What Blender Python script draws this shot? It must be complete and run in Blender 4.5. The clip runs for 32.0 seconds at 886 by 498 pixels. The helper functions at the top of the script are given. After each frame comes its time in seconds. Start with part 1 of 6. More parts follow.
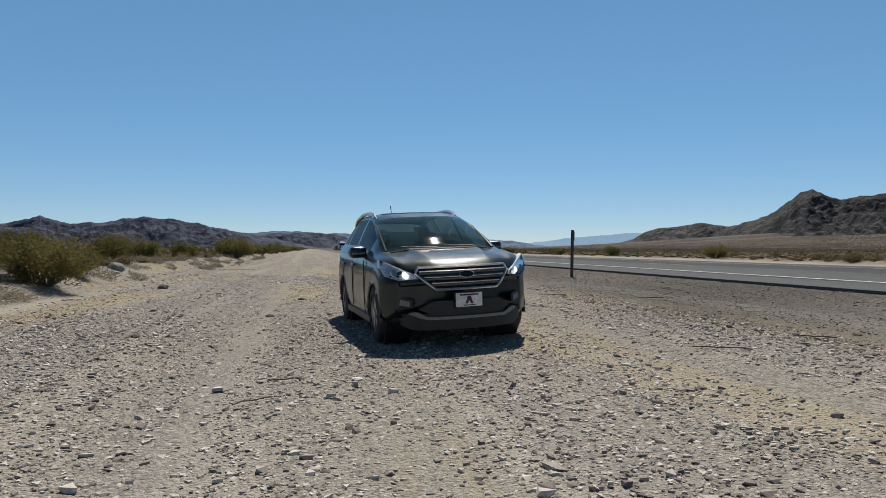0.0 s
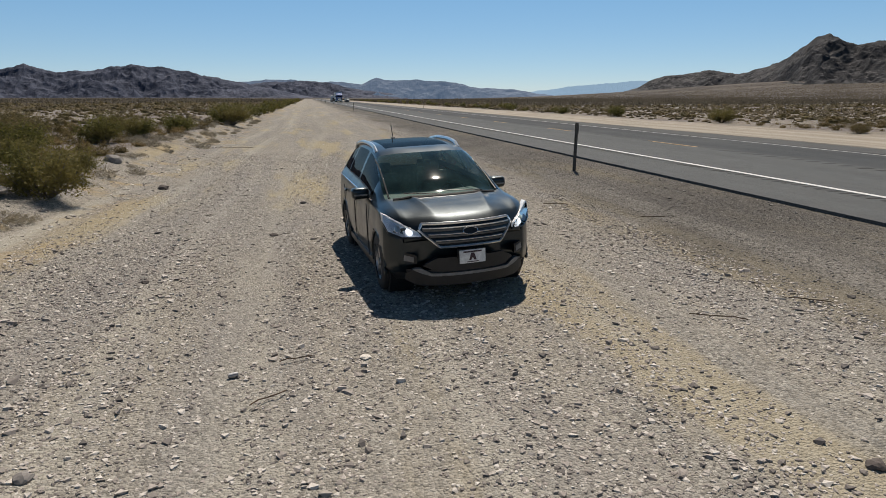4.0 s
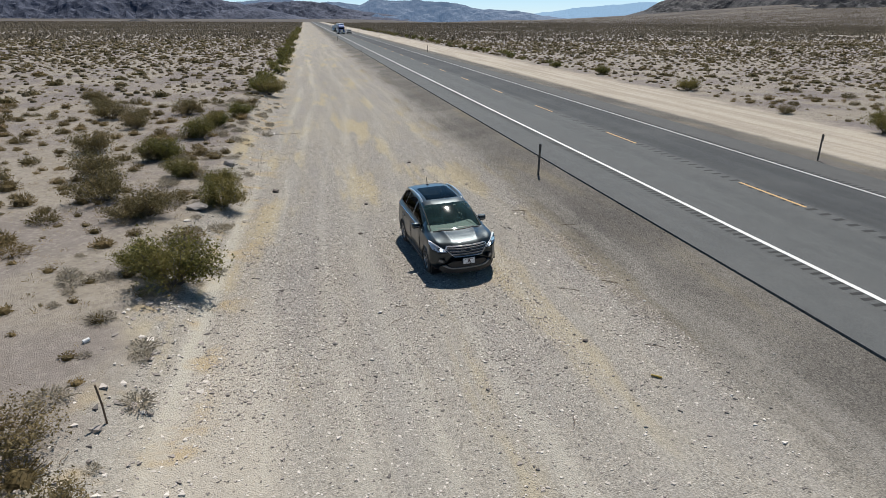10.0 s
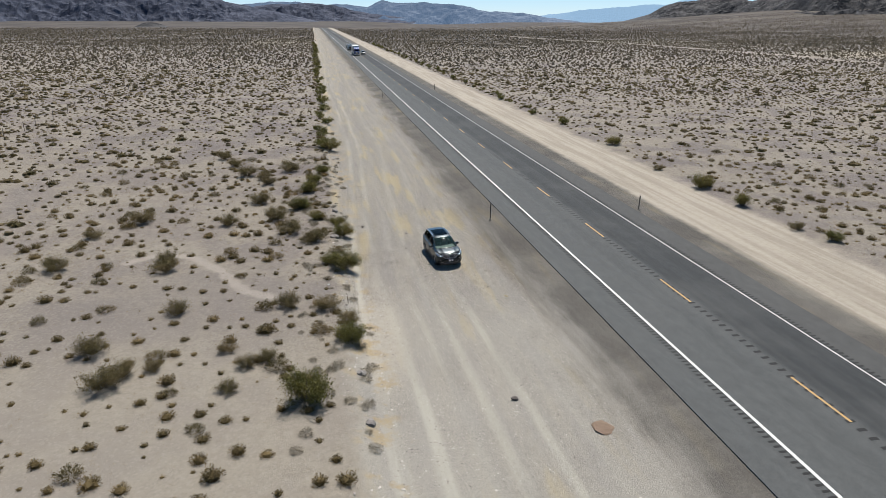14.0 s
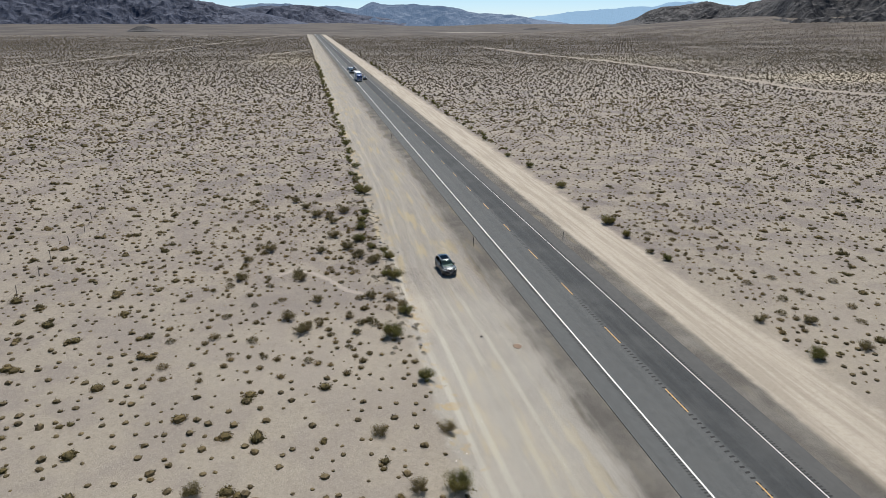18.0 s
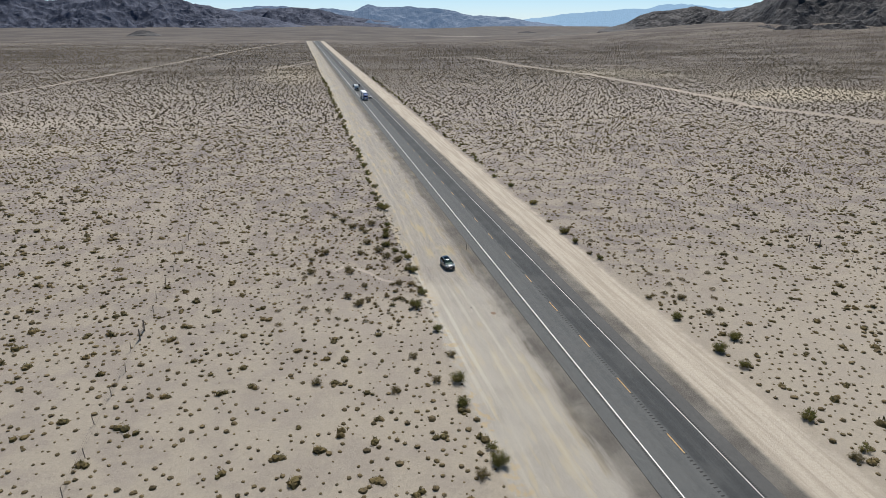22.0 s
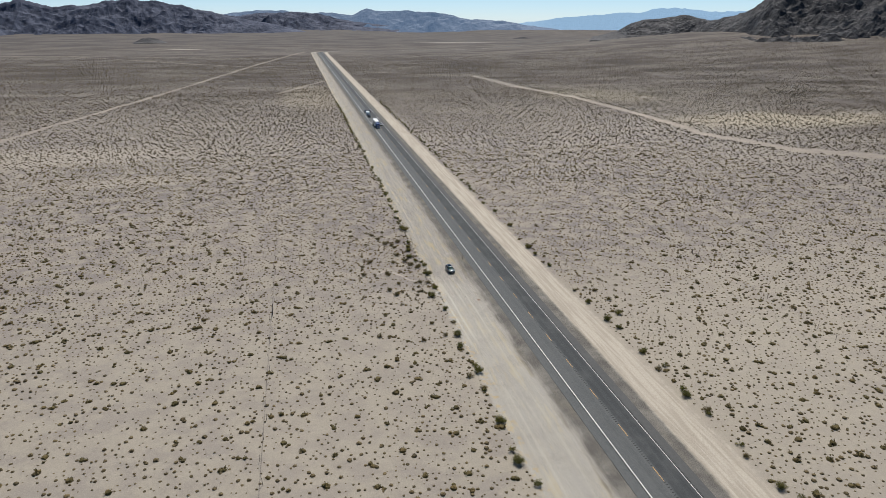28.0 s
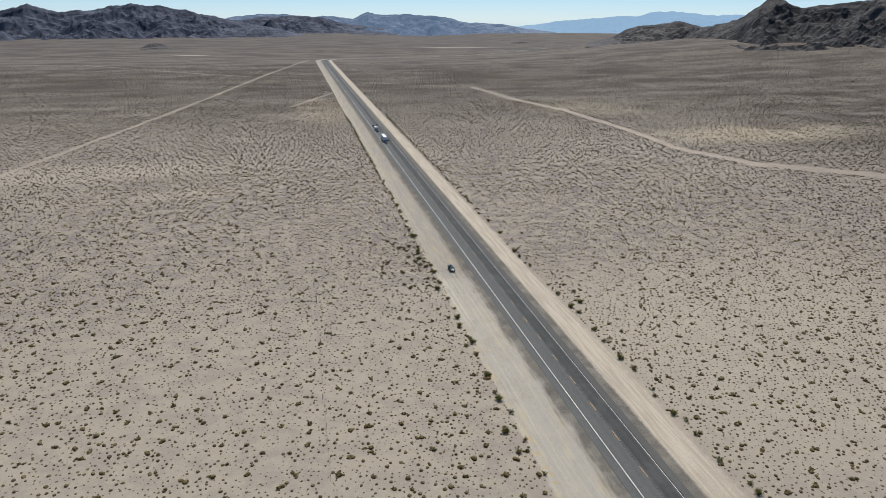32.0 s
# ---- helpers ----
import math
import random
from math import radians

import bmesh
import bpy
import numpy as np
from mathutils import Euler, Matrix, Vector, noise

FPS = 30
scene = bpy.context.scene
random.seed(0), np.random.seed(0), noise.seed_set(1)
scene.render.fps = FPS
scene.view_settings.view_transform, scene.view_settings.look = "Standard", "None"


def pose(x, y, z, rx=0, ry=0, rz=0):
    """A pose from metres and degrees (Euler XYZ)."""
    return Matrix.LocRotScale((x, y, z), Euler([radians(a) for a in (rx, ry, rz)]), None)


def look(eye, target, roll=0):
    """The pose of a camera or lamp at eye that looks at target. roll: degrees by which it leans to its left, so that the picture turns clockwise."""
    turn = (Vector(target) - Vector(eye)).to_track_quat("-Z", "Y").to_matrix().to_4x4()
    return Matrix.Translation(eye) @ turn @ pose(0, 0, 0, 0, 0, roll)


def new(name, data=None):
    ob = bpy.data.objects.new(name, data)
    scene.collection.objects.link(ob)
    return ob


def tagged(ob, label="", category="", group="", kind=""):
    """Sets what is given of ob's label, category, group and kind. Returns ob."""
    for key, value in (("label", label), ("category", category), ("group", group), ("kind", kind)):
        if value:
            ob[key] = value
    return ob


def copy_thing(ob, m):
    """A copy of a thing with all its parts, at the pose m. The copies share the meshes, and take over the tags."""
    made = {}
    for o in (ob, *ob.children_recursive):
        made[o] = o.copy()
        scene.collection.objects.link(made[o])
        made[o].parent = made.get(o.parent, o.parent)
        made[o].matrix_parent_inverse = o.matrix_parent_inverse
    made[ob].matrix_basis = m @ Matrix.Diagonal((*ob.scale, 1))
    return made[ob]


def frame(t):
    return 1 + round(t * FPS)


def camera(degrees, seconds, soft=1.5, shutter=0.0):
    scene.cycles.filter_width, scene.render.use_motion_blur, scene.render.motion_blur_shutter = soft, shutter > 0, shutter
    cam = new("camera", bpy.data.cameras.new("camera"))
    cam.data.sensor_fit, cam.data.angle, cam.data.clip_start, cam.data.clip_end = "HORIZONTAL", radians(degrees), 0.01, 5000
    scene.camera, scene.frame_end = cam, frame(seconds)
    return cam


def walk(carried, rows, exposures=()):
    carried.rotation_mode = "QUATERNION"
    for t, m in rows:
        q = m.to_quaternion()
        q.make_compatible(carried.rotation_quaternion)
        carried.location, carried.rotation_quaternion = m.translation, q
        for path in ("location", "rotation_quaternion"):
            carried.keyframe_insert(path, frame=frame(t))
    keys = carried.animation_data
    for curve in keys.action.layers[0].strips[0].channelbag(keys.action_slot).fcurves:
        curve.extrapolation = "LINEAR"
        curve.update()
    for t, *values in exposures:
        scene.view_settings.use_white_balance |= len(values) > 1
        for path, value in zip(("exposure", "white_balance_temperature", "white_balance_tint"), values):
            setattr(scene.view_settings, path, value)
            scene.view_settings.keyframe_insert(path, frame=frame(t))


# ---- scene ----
cam = camera(68.72, 32.0, 0.75)

PATH = [  # seconds, x, y, z, heading, tilt down, lean
    (0.0, -14.14, -1.47, 0.61, 11.40, 0.02, 0.12),
    (0.5, -14.12, -1.42, 0.68, 11.44, 0.05, 0.14),
    (1.0, -14.10, -1.43, 0.82, 11.46, 0.11, 0.19),
    (1.5, -14.11, -1.43, 0.98, 11.51, 0.10, 0.22),
    (2.0, -14.11, -1.43, 1.16, 11.52, 0.09, 0.20),
    (2.5, -14.11, -1.42, 1.32, 11.57, 0.34, 0.17),
    (3.0, -14.13, -1.41, 1.48, 11.56, 3.42, 0.13),
    (3.5, -14.14, -1.38, 1.63, 11.52, 8.76, 0.05),
    (4.0, -14.16, -1.33, 1.79, 11.45, 13.13, -0.00),
    (4.5, -14.15, -1.32, 1.95, 11.43, 17.50, -0.02),
    (5.0, -14.15, -1.33, 2.15, 11.43, 19.50, -0.02),
    (6.5, -14.21, -1.38, 2.95, 11.60, 19.68, 0.09),
    (7.0, -14.22, -1.42, 3.27, 11.67, 19.62, 0.16),
    (7.5, -14.28, -1.68, 3.45, 11.66, 19.52, 0.19),
    (8.0, -14.48, -2.50, 3.57, 11.63, 19.54, 0.18),
    (8.5, -14.85, -3.96, 3.75, 11.60, 19.51, 0.17),
    (9.0, -15.33, -5.84, 4.38, 11.64, 19.53, 0.19),
    (9.5, -15.79, -7.78, 5.17, 11.53, 19.57, 0.20),
    (10.0, -16.20, -9.72, 5.96, 11.42, 19.55, 0.20),
    (10.5, -16.58, -11.84, 6.91, 11.21, 19.57, 0.21),
    (11.0, -17.04, -14.36, 7.95, 11.00, 19.54, 0.20),
    (11.5, -17.54, -17.29, 9.00, 10.82, 19.56, 0.18),
    (12.0, -18.08, -20.40, 10.05, 10.70, 19.51, 0.19),
    (12.5, -18.68, -23.77, 11.21, 10.65, 19.49, 0.16),
    (13.0, -19.32, -27.33, 12.52, 10.66, 19.53, 0.13),
    (13.5, -19.98, -31.04, 13.91, 10.74, 19.49, 0.19),
    (14.0, -20.76, -34.88, 15.49, 10.88, 19.51, 0.25),
    (14.5, -21.65, -38.86, 17.40, 10.97, 19.49, 0.25),
    (16.5, -25.61, -55.31, 24.92, 11.43, 19.54, 0.23),
    (17.0, -26.63, -59.55, 26.67, 11.53, 19.54, 0.24),
    (18.0, -28.79, -68.14, 30.05, 11.74, 19.56, 0.27),
    (19.0, -30.98, -76.88, 33.30, 11.86, 19.56, 0.26),
    (20.0, -33.14, -85.53, 36.57, 12.01, 19.59, 0.25),
    (21.0, -35.30, -94.34, 40.10, 12.08, 19.58, 0.24),
    (22.0, -37.45, -103.29, 43.52, 12.16, 19.55, 0.23),
    (23.0, -39.65, -112.25, 47.24, 12.20, 19.57, 0.25),
    (24.0, -41.97, -121.65, 51.41, 12.26, 19.57, 0.26),
    (25.0, -44.47, -131.96, 55.60, 12.33, 19.57, 0.19),
    (25.5, -45.77, -137.22, 57.79, 12.32, 19.57, 0.16),
    (27.5, -51.12, -158.28, 66.79, 12.38, 19.57, 0.18),
    (28.0, -52.50, -163.65, 68.98, 12.40, 19.56, 0.18),
    (29.0, -55.30, -174.79, 73.37, 12.42, 19.55, 0.19),
    (30.0, -58.09, -186.22, 77.90, 12.44, 19.54, 0.27),
    (31.0, -60.88, -197.84, 82.47, 12.44, 19.55, 0.29),
    (32.0, -63.69, -209.34, 86.90, 12.42, 19.51, 0.15),
]


def shot(x, y, z, heading, tilt, lean):
    return pose(x, y, z, 90 - tilt, 0, -heading) @ pose(0, 0, 0, 0, 0, lean)


walk(cam, [(row[0], shot(*row[1:])) for row in PATH], [(0.0, -0.18, 6850, 10.5), (2.5, -0.18, 6850, 10.5), (4.5, -0.1, 7100, 12), (6.5, 0.18, 6550, 10), (15.0, 0.18, 6500, 10), (32.0, 0.06, 6500, 10)])

# ---- daylight ----
SUN = Vector((0.27, 0.83, 1.34)).normalized()  # towards the sun, high ahead of the camera

world = bpy.data.worlds.new("sky")
scene.world = world
world.use_nodes = True
_nt = world.node_tree
_sky = _nt.nodes.new("ShaderNodeTexSky")
_sky.sky_type = "NISHITA"
_sky.sun_disc = False
_sky.sun_elevation = math.asin(SUN.z)
_sky.sun_rotation = math.atan2(SUN.x, SUN.y)
_sky.altitude = 1200
_sky.air_density = 0.8
_sky.dust_density = 0.0
_sky.ozone_density = 7.0
_air = _nt.nodes.new("ShaderNodeMix")  # thin bright haze of a dry noon over the clear sky
_air.data_type, _air.blend_type = "RGBA", "MULTIPLY"
_air.inputs[0].default_value = 1.0
_air.inputs[7].default_value = (0.78, 0.82, 0.75, 1)
_haze = _nt.nodes.new("ShaderNodeMix")
_haze.data_type, _haze.blend_type = "RGBA", "ADD"
_haze.inputs[0].default_value = 1.0
_haze.inputs[7].default_value = (0.5, 1.55, 2.75, 1)
_haze.clamp_result = False
_way = _nt.nodes.new("ShaderNodeSeparateXYZ")  # the haze thins out towards the zenith
_nt.links.new(_nt.nodes.new("ShaderNodeTexCoord").outputs["Generated"], _way.inputs[0])
_thin = _nt.nodes.new("ShaderNodeMapRange")
_thin.interpolation_type = "SMOOTHSTEP"
for _i, _v in ((1, 0.4), (2, 0.85), (3, 1.0), (4, 0.1)):
    _thin.inputs[_i].default_value = _v
_nt.links.new(_way.outputs[2], _thin.inputs[0])
_side = _nt.nodes.new("ShaderNodeVectorMath")  # and is brightest on the sun's side
_side.operation = "DOT_PRODUCT"
_nt.links.new(_way.inputs[0].links[0].from_socket, _side.inputs[0])
_side.inputs[1].default_value = Vector((SUN.x, SUN.y, 0)).normalized()
_glow = _nt.nodes.new("ShaderNodeMapRange")
_glow.interpolation_type = "SMOOTHSTEP"
for _i, _v in ((1, -0.3), (2, 0.7), (3, 0.2), (4, 1.0)):
    _glow.inputs[_i].default_value = _v
_nt.links.new(_side.outputs["Value"], _glow.inputs[0])
_both = _nt.nodes.new("ShaderNodeMath")
_both.operation = "MULTIPLY"
_nt.links.new(_thin.outputs[0], _both.inputs[0])
_nt.links.new(_glow.outputs[0], _both.inputs[1])
_nt.links.new(_both.outputs[0], _haze.inputs[0])
_deep = _nt.nodes.new("ShaderNodeMapRange")
_deep.interpolation_type = "SMOOTHSTEP"
for _i, _v in ((1, 0.3), (2, 0.95), (3, 1.0), (4, 0.42)):
    _deep.inputs[_i].default_value = _v
_nt.links.new(_way.outputs[2], _deep.inputs[0])
_dim = _nt.nodes.new("ShaderNodeVectorMath")
_dim.operation = "SCALE"
_nt.links.new(_sky.outputs[0], _dim.inputs[0])
_nt.links.new(_deep.outputs[0], _dim.inputs["Scale"])
_nt.links.new(_dim.outputs[0], _air.inputs[6])
_nt.links.new(_air.outputs[2], _haze.inputs[6])
_low = _nt.nodes.new("ShaderNodeMapRange")
_low.interpolation_type = "SMOOTHSTEP"
for _i, _v in ((1, -0.02), (2, 0.2), (3, 1.0), (4, 0.0)):
    _low.inputs[_i].default_value = _v
_nt.links.new(_way.outputs[2], _low.inputs[0])
_pale = _nt.nodes.new("ShaderNodeMix")
_pale.data_type, _pale.blend_type, _pale.clamp_result = "RGBA", "MULTIPLY", False
_pale.inputs[7].default_value = (1.06, 0.92, 0.92, 1)
_nt.links.new(_low.outputs[0], _pale.inputs[0])
_nt.links.new(_haze.outputs[2], _pale.inputs[6])
_nt.links.new(_pale.outputs[2], _nt.nodes["Background"].inputs[0])
_nt.nodes["Background"].inputs[1].default_value = 0.098

_sun = bpy.data.lights.new("sun", "SUN")
_sun.energy = 5.0
_sun.angle = radians(0.53)
_sun.color = (1.0, 0.95, 0.88)
sun = new("sun", _sun)
sun.matrix_world = look(SUN * 50, (0, 0, 0))



# ---- small helpers ----
def material(name, rough=0.8, metal=0.0, color=None):
    m = bpy.data.materials.new(name)
    m.use_nodes = True
    b = m.node_tree.nodes["Principled BSDF"]
    b.inputs["Roughness"].default_value = rough
    b.inputs["Metallic"].default_value = metal
    if color:
        b.inputs["Base Color"].default_value = (*color, 1)
    return m, m.node_tree, b


def node(nt, kind, **values):
    nd = nt.nodes.new("ShaderNode" + kind)
    for key, value in values.items():
        if key in nd.inputs:
            nd.inputs[key].default_value = value
    return nd


def wire(nt, value, socket):
    if isinstance(value, (int, float)):
        socket.default_value = value
    elif isinstance(value, tuple):
        socket.default_value = (*value, 1) if len(socket.default_value) == 4 and len(value) == 3 else value
    else:
        nt.links.new(value, socket)


def maths(nt, op, a, b=0.0, c=0.0, clamp=False):
    nd = nt.nodes.new("ShaderNodeMath")
    nd.operation = op
    nd.use_clamp = clamp
    for i, v in enumerate((a, b, c)):
        wire(nt, v, nd.inputs[i])
    return nd.outputs[0]


def blend(nt, fac, a, b, how="MIX"):
    nd = nt.nodes.new("ShaderNodeMix")
    nd.data_type = "RGBA"
    nd.blend_type = how
    wire(nt, fac, nd.inputs[0])
    wire(nt, a, nd.inputs[6])
    wire(nt, b, nd.inputs[7])
    return nd.outputs[2]


def span(nt, v, lo, hi, a=0.0, b=1.0):
    nd = nt.nodes.new("ShaderNodeMapRange")
    nd.interpolation_type = "SMOOTHSTEP"
    wire(nt, v, nd.inputs[0])
    for i, q in ((1, lo), (2, hi), (3, a), (4, b)):
        nd.inputs[i].default_value = q
    return nd.outputs[0]


def place(nt, sx=1.0, sy=1.0, sz=1.0, local=False):
    src = nt.nodes.new("ShaderNodeTexCoord").outputs["Object"] if local else nt.nodes.new("ShaderNodeNewGeometry").outputs["Position"]
    if (sx, sy, sz) == (1.0, 1.0, 1.0):
        return src
    nd = nt.nodes.new("ShaderNodeVectorMath")
    nd.operation = "MULTIPLY"
    nt.links.new(src, nd.inputs[0])
    nd.inputs[1].default_value = (sx, sy, sz)
    return nd.outputs[0]


def grain(nt, vec, scale, detail=3.0, rough=0.55):
    nd = node(nt, "TexNoise", Scale=scale, Detail=detail, Roughness=rough)
    nt.links.new(vec, nd.inputs["Vector"])
    return nd.outputs[0]


def cells(nt, vec, scale, out="Distance", feature="F1"):
    nd = node(nt, "TexVoronoi", Scale=scale)
    nd.feature = feature
    nt.links.new(vec, nd.inputs["Vector"])
    return nd.outputs[out]


def relief(nt, b, height, strength, distance):
    nd = node(nt, "Bump", Strength=strength, Distance=distance)
    nt.links.new(height, nd.inputs["Height"])
    nt.links.new(nd.outputs[0], b.inputs["Normal"])


def mesh_from(name, verts, faces, mats, smooth=False):
    me = bpy.data.meshes.new(name)
    me.from_pydata(verts, [], faces)
    for m in mats if isinstance(mats, (list, tuple)) else [mats]:
        me.materials.append(m)
    if smooth:
        me.shade_smooth()
    me.update()
    return me


def soup(name, verts, tris, mat, smooth=False):
    """A mesh from numpy arrays of corners and triangles."""
    me = bpy.data.meshes.new(name)
    nv, nf = len(verts), len(tris)
    me.vertices.add(nv)
    me.vertices.foreach_set("co", np.asarray(verts, np.float32).ravel())
    k = tris.shape[1]
    me.loops.add(nf * k)
    me.loops.foreach_set("vertex_index", np.asarray(tris, np.int32).ravel())
    me.polygons.add(nf)
    me.polygons.foreach_set("loop_start", np.arange(0, nf * k, k, dtype=np.int32))
    me.polygons.foreach_set("use_smooth", np.full(nf, smooth, dtype=bool))
    me.materials.append(mat)
    me.update(calc_edges=True)
    return me


def part(name, bm, mat, parent=None, label="", smooth=False):
    """Links a bmesh (or a mesh) as one mesh object under a thing or a part."""
    if isinstance(bm, bmesh.types.BMesh):
        me = bpy.data.meshes.new(name)
        bm.to_mesh(me)
        bm.free()
        for m in mat if isinstance(mat, (list, tuple)) else [mat]:
            me.materials.append(m)
        if smooth:
            me.shade_smooth()
    else:
        me = bm
    ob = new(name, me)
    if parent is not None:
        ob.parent = parent
    if label:
        tagged(ob, label)
    return ob


def thing(name, label, category, group="", m=None, kind=""):
    ob = new(name)
    if m is not None:
        ob.matrix_basis = m
    return tagged(ob, label, category, group, kind)


def box(sx, sy, sz, at=(0, 0, 0), bevel=0.0, turn=(0, 0, 0), segs=2):
    bm = bmesh.new()
    bmesh.ops.create_cube(bm, size=1)
    bmesh.ops.scale(bm, vec=(sx, sy, sz), verts=bm.verts)
    if bevel:
        bmesh.ops.bevel(bm, geom=bm.edges[:], offset=bevel, segments=segs, profile=0.6, affect="EDGES")
    bmesh.ops.transform(bm, matrix=pose(*at, *turn), verts=bm.verts)
    return bm


def rod(r1, r2, length, at=(0, 0, 0), turn=(0, 0, 0), n=12, bevel=0.0):
    bm = bmesh.new()
    bmesh.ops.create_cone(bm, cap_ends=True, segments=n, radius1=r1, radius2=r2, depth=length)
    if bevel:
        bmesh.ops.bevel(bm, geom=[e for e in bm.edges if abs(e.verts[0].co.z - e.verts[1].co.z) < 1e-6], offset=bevel, segments=2, affect="EDGES")
    bmesh.ops.transform(bm, matrix=pose(*at, *turn), verts=bm.verts)
    return bm


def merge(*bms):
    out = bmesh.new()
    for bm in bms:
        me = bpy.data.meshes.new("piece")
        bm.to_mesh(me)
        bm.free()
        out.from_mesh(me)
        bpy.data.meshes.remove(me)
    return out


# ---- noise and the lie of the land ----
def hashed(ix, iy, seed):
    n = (ix.astype(np.int64) * 374761393 + iy.astype(np.int64) * 668265263 + seed * 1274126177) & 0x7FFFFFFF
    n = ((n ^ (n >> 13)) * 1274126177) & 0x7FFFFFFF
    n = n ^ (n >> 16)
    return (n % 100003) / 100003.0


def value(x, y, seed=0):
    ix, iy = np.floor(x), np.floor(y)
    fx, fy = x - ix, y - iy
    fx, fy = fx * fx * (3 - 2 * fx), fy * fy * (3 - 2 * fy)
    a, b = hashed(ix, iy, seed), hashed(ix + 1, iy, seed)
    c, d = hashed(ix, iy + 1, seed), hashed(ix + 1, iy + 1, seed)
    return (a + (b - a) * fx) + ((c + (d - c) * fx) - (a + (b - a) * fx)) * fy


def fbm(x, y, seed=0, octaves=4):
    total, amp, norm = 0.0, 1.0, 0.0
    for k in range(octaves):
        total = total + amp * value(x * 2 ** k + 17.3 * k, y * 2 ** k + 9.1 * k, seed + k)
        norm += amp
        amp *= 0.5
    return total / norm


def ridged(x, y, seed=0, octaves=4):
    total, amp, norm = 0.0, 1.0, 0.0
    for k in range(octaves):
        total = total + amp * (1 - np.abs(2 * value(x * 2 ** k + 31.7 * k, y * 2 ** k, seed + k) - 1))
        norm += amp
        amp *= 0.5
    return total / norm


def step(v, lo, hi):
    s = np.clip((v - lo) / (hi - lo), 0, 1)
    return s * s * (3 - 2 * s)


ACROSS = (-400, -120, -62, -30, -22.5, -20.0, -18.9, -15.0, -12.6, -10.0, -7.0, -6.05, -5.8, 5.7, 6.1, 8.5, 12, 16, 19, 40, 67, 140, 400)
RISE = (0.3, 0.3, 0.15, 0.12, 0.12, 0.06, -0.32, -0.60, -0.50, -0.39, -0.16, -0.045, -0.09, -0.10, -0.08, -0.2, -0.25, -0.15, -0.1, -0.4, -0.74, -0.5, 0.0)


def bend(y):
    """How far the road swings off its straight line, far ahead."""
    s = np.maximum(np.asarray(y, float) - 1290.0, 0.0)
    return np.where(s < 400, s * s / 780.0, 205.1 + (s - 400) * 1.6)


def sink(x, y):
    """The plain drops away ahead, then a fan of gravel climbs to the foot of the dark range."""
    return -22 * step(y, 1250, 1950) * (1 - step(x, 500, 1300)) + 24 * step(y, 1950, 3050) * (1 - step(x, 200, 900))


def land(x, y):
    x, y = np.asarray(x, float), np.asarray(y, float)
    u = x - bend(y)
    z = np.interp(u, ACROSS, RISE)
    off = step(np.abs(u + 0.0), 19, 40)
    z = z + off * ((fbm(x / 35, y / 35, 5) - 0.5) * 0.9 + (fbm(x / 6, y / 6, 8, 3) - 0.5) * 0.22)
    loose = np.where(u < 0, step(-u, 6.6, 8.5), step(u, 6.4, 9))
    z = z + loose * (fbm(x / 1.7, y / 5.0, 11, 3) - 0.5) * 0.07
    z = z - 0.45 * step(-y, 20, 90) * step(-u, 16, 20)
    d = np.hypot(x - 1450, y - 1350)
    z = z + 48 * step(1300 - d, 0, 1200) ** 1.2
    return z + sink(x, y)


# ---- materials of the land ----
def line_mask(nt, x, y, ax, ay, bx, by, wide, wobble):
    """1 on a straight track from a to b, 0 off it."""
    dx, dy = bx - ax, by - ay
    n = math.hypot(dx, dy)
    s = maths(nt, "ADD", maths(nt, "MULTIPLY", x, dx / n), maths(nt, "MULTIPLY_ADD", y, dy / n, -(ax * dx + ay * dy) / n))
    d = maths(nt, "ADD", maths(nt, "MULTIPLY", x, -dy / n), maths(nt, "MULTIPLY_ADD", y, dx / n, (ax * dy - ay * dx) / n))
    d = maths(nt, "ABSOLUTE", maths(nt, "ADD", d, wobble))
    on = span(nt, d, wide * 0.4, wide, 1.0, 0.0)
    on = maths(nt, "MULTIPLY", on, span(nt, s, -20, 0))
    return maths(nt, "MULTIPLY", on, span(nt, s, n, n + 20, 1.0, 0.0))


TRACKS = ((-32, 1361, -111, 929, 5.0), (-111, 929, -157, 641, 4.5), (-157, 641, -201, 388, 3.6), (-201, 388, -240, 190, 3.4), (-70, 502, -21, 628, 3.0), (-720, 1260, -459, 1215, 4.0),
          (-459, 1215, -213, 960, 4.5), (-213, 960, -21, 786, 4.0), (45, 764, 172, 664, 3.0), (172, 664, 182, 520, 8.0), (182, 520, 202, 420, 7.0), (202, 420, 206, 300, 6.0), (206, 300, 202, 210, 6.0),
          (202, 210, 220, 150, 8.0), (220, 150, 300, 84, 11.0), (-64, -110, -62, 700, 1.0))

WASH = ((-33.6, 8.2), (-31.8, 9.8), (-29.8, 8.8), (-27.4, 5.8), (-25.6, 2.2), (-24.1, 1.2))


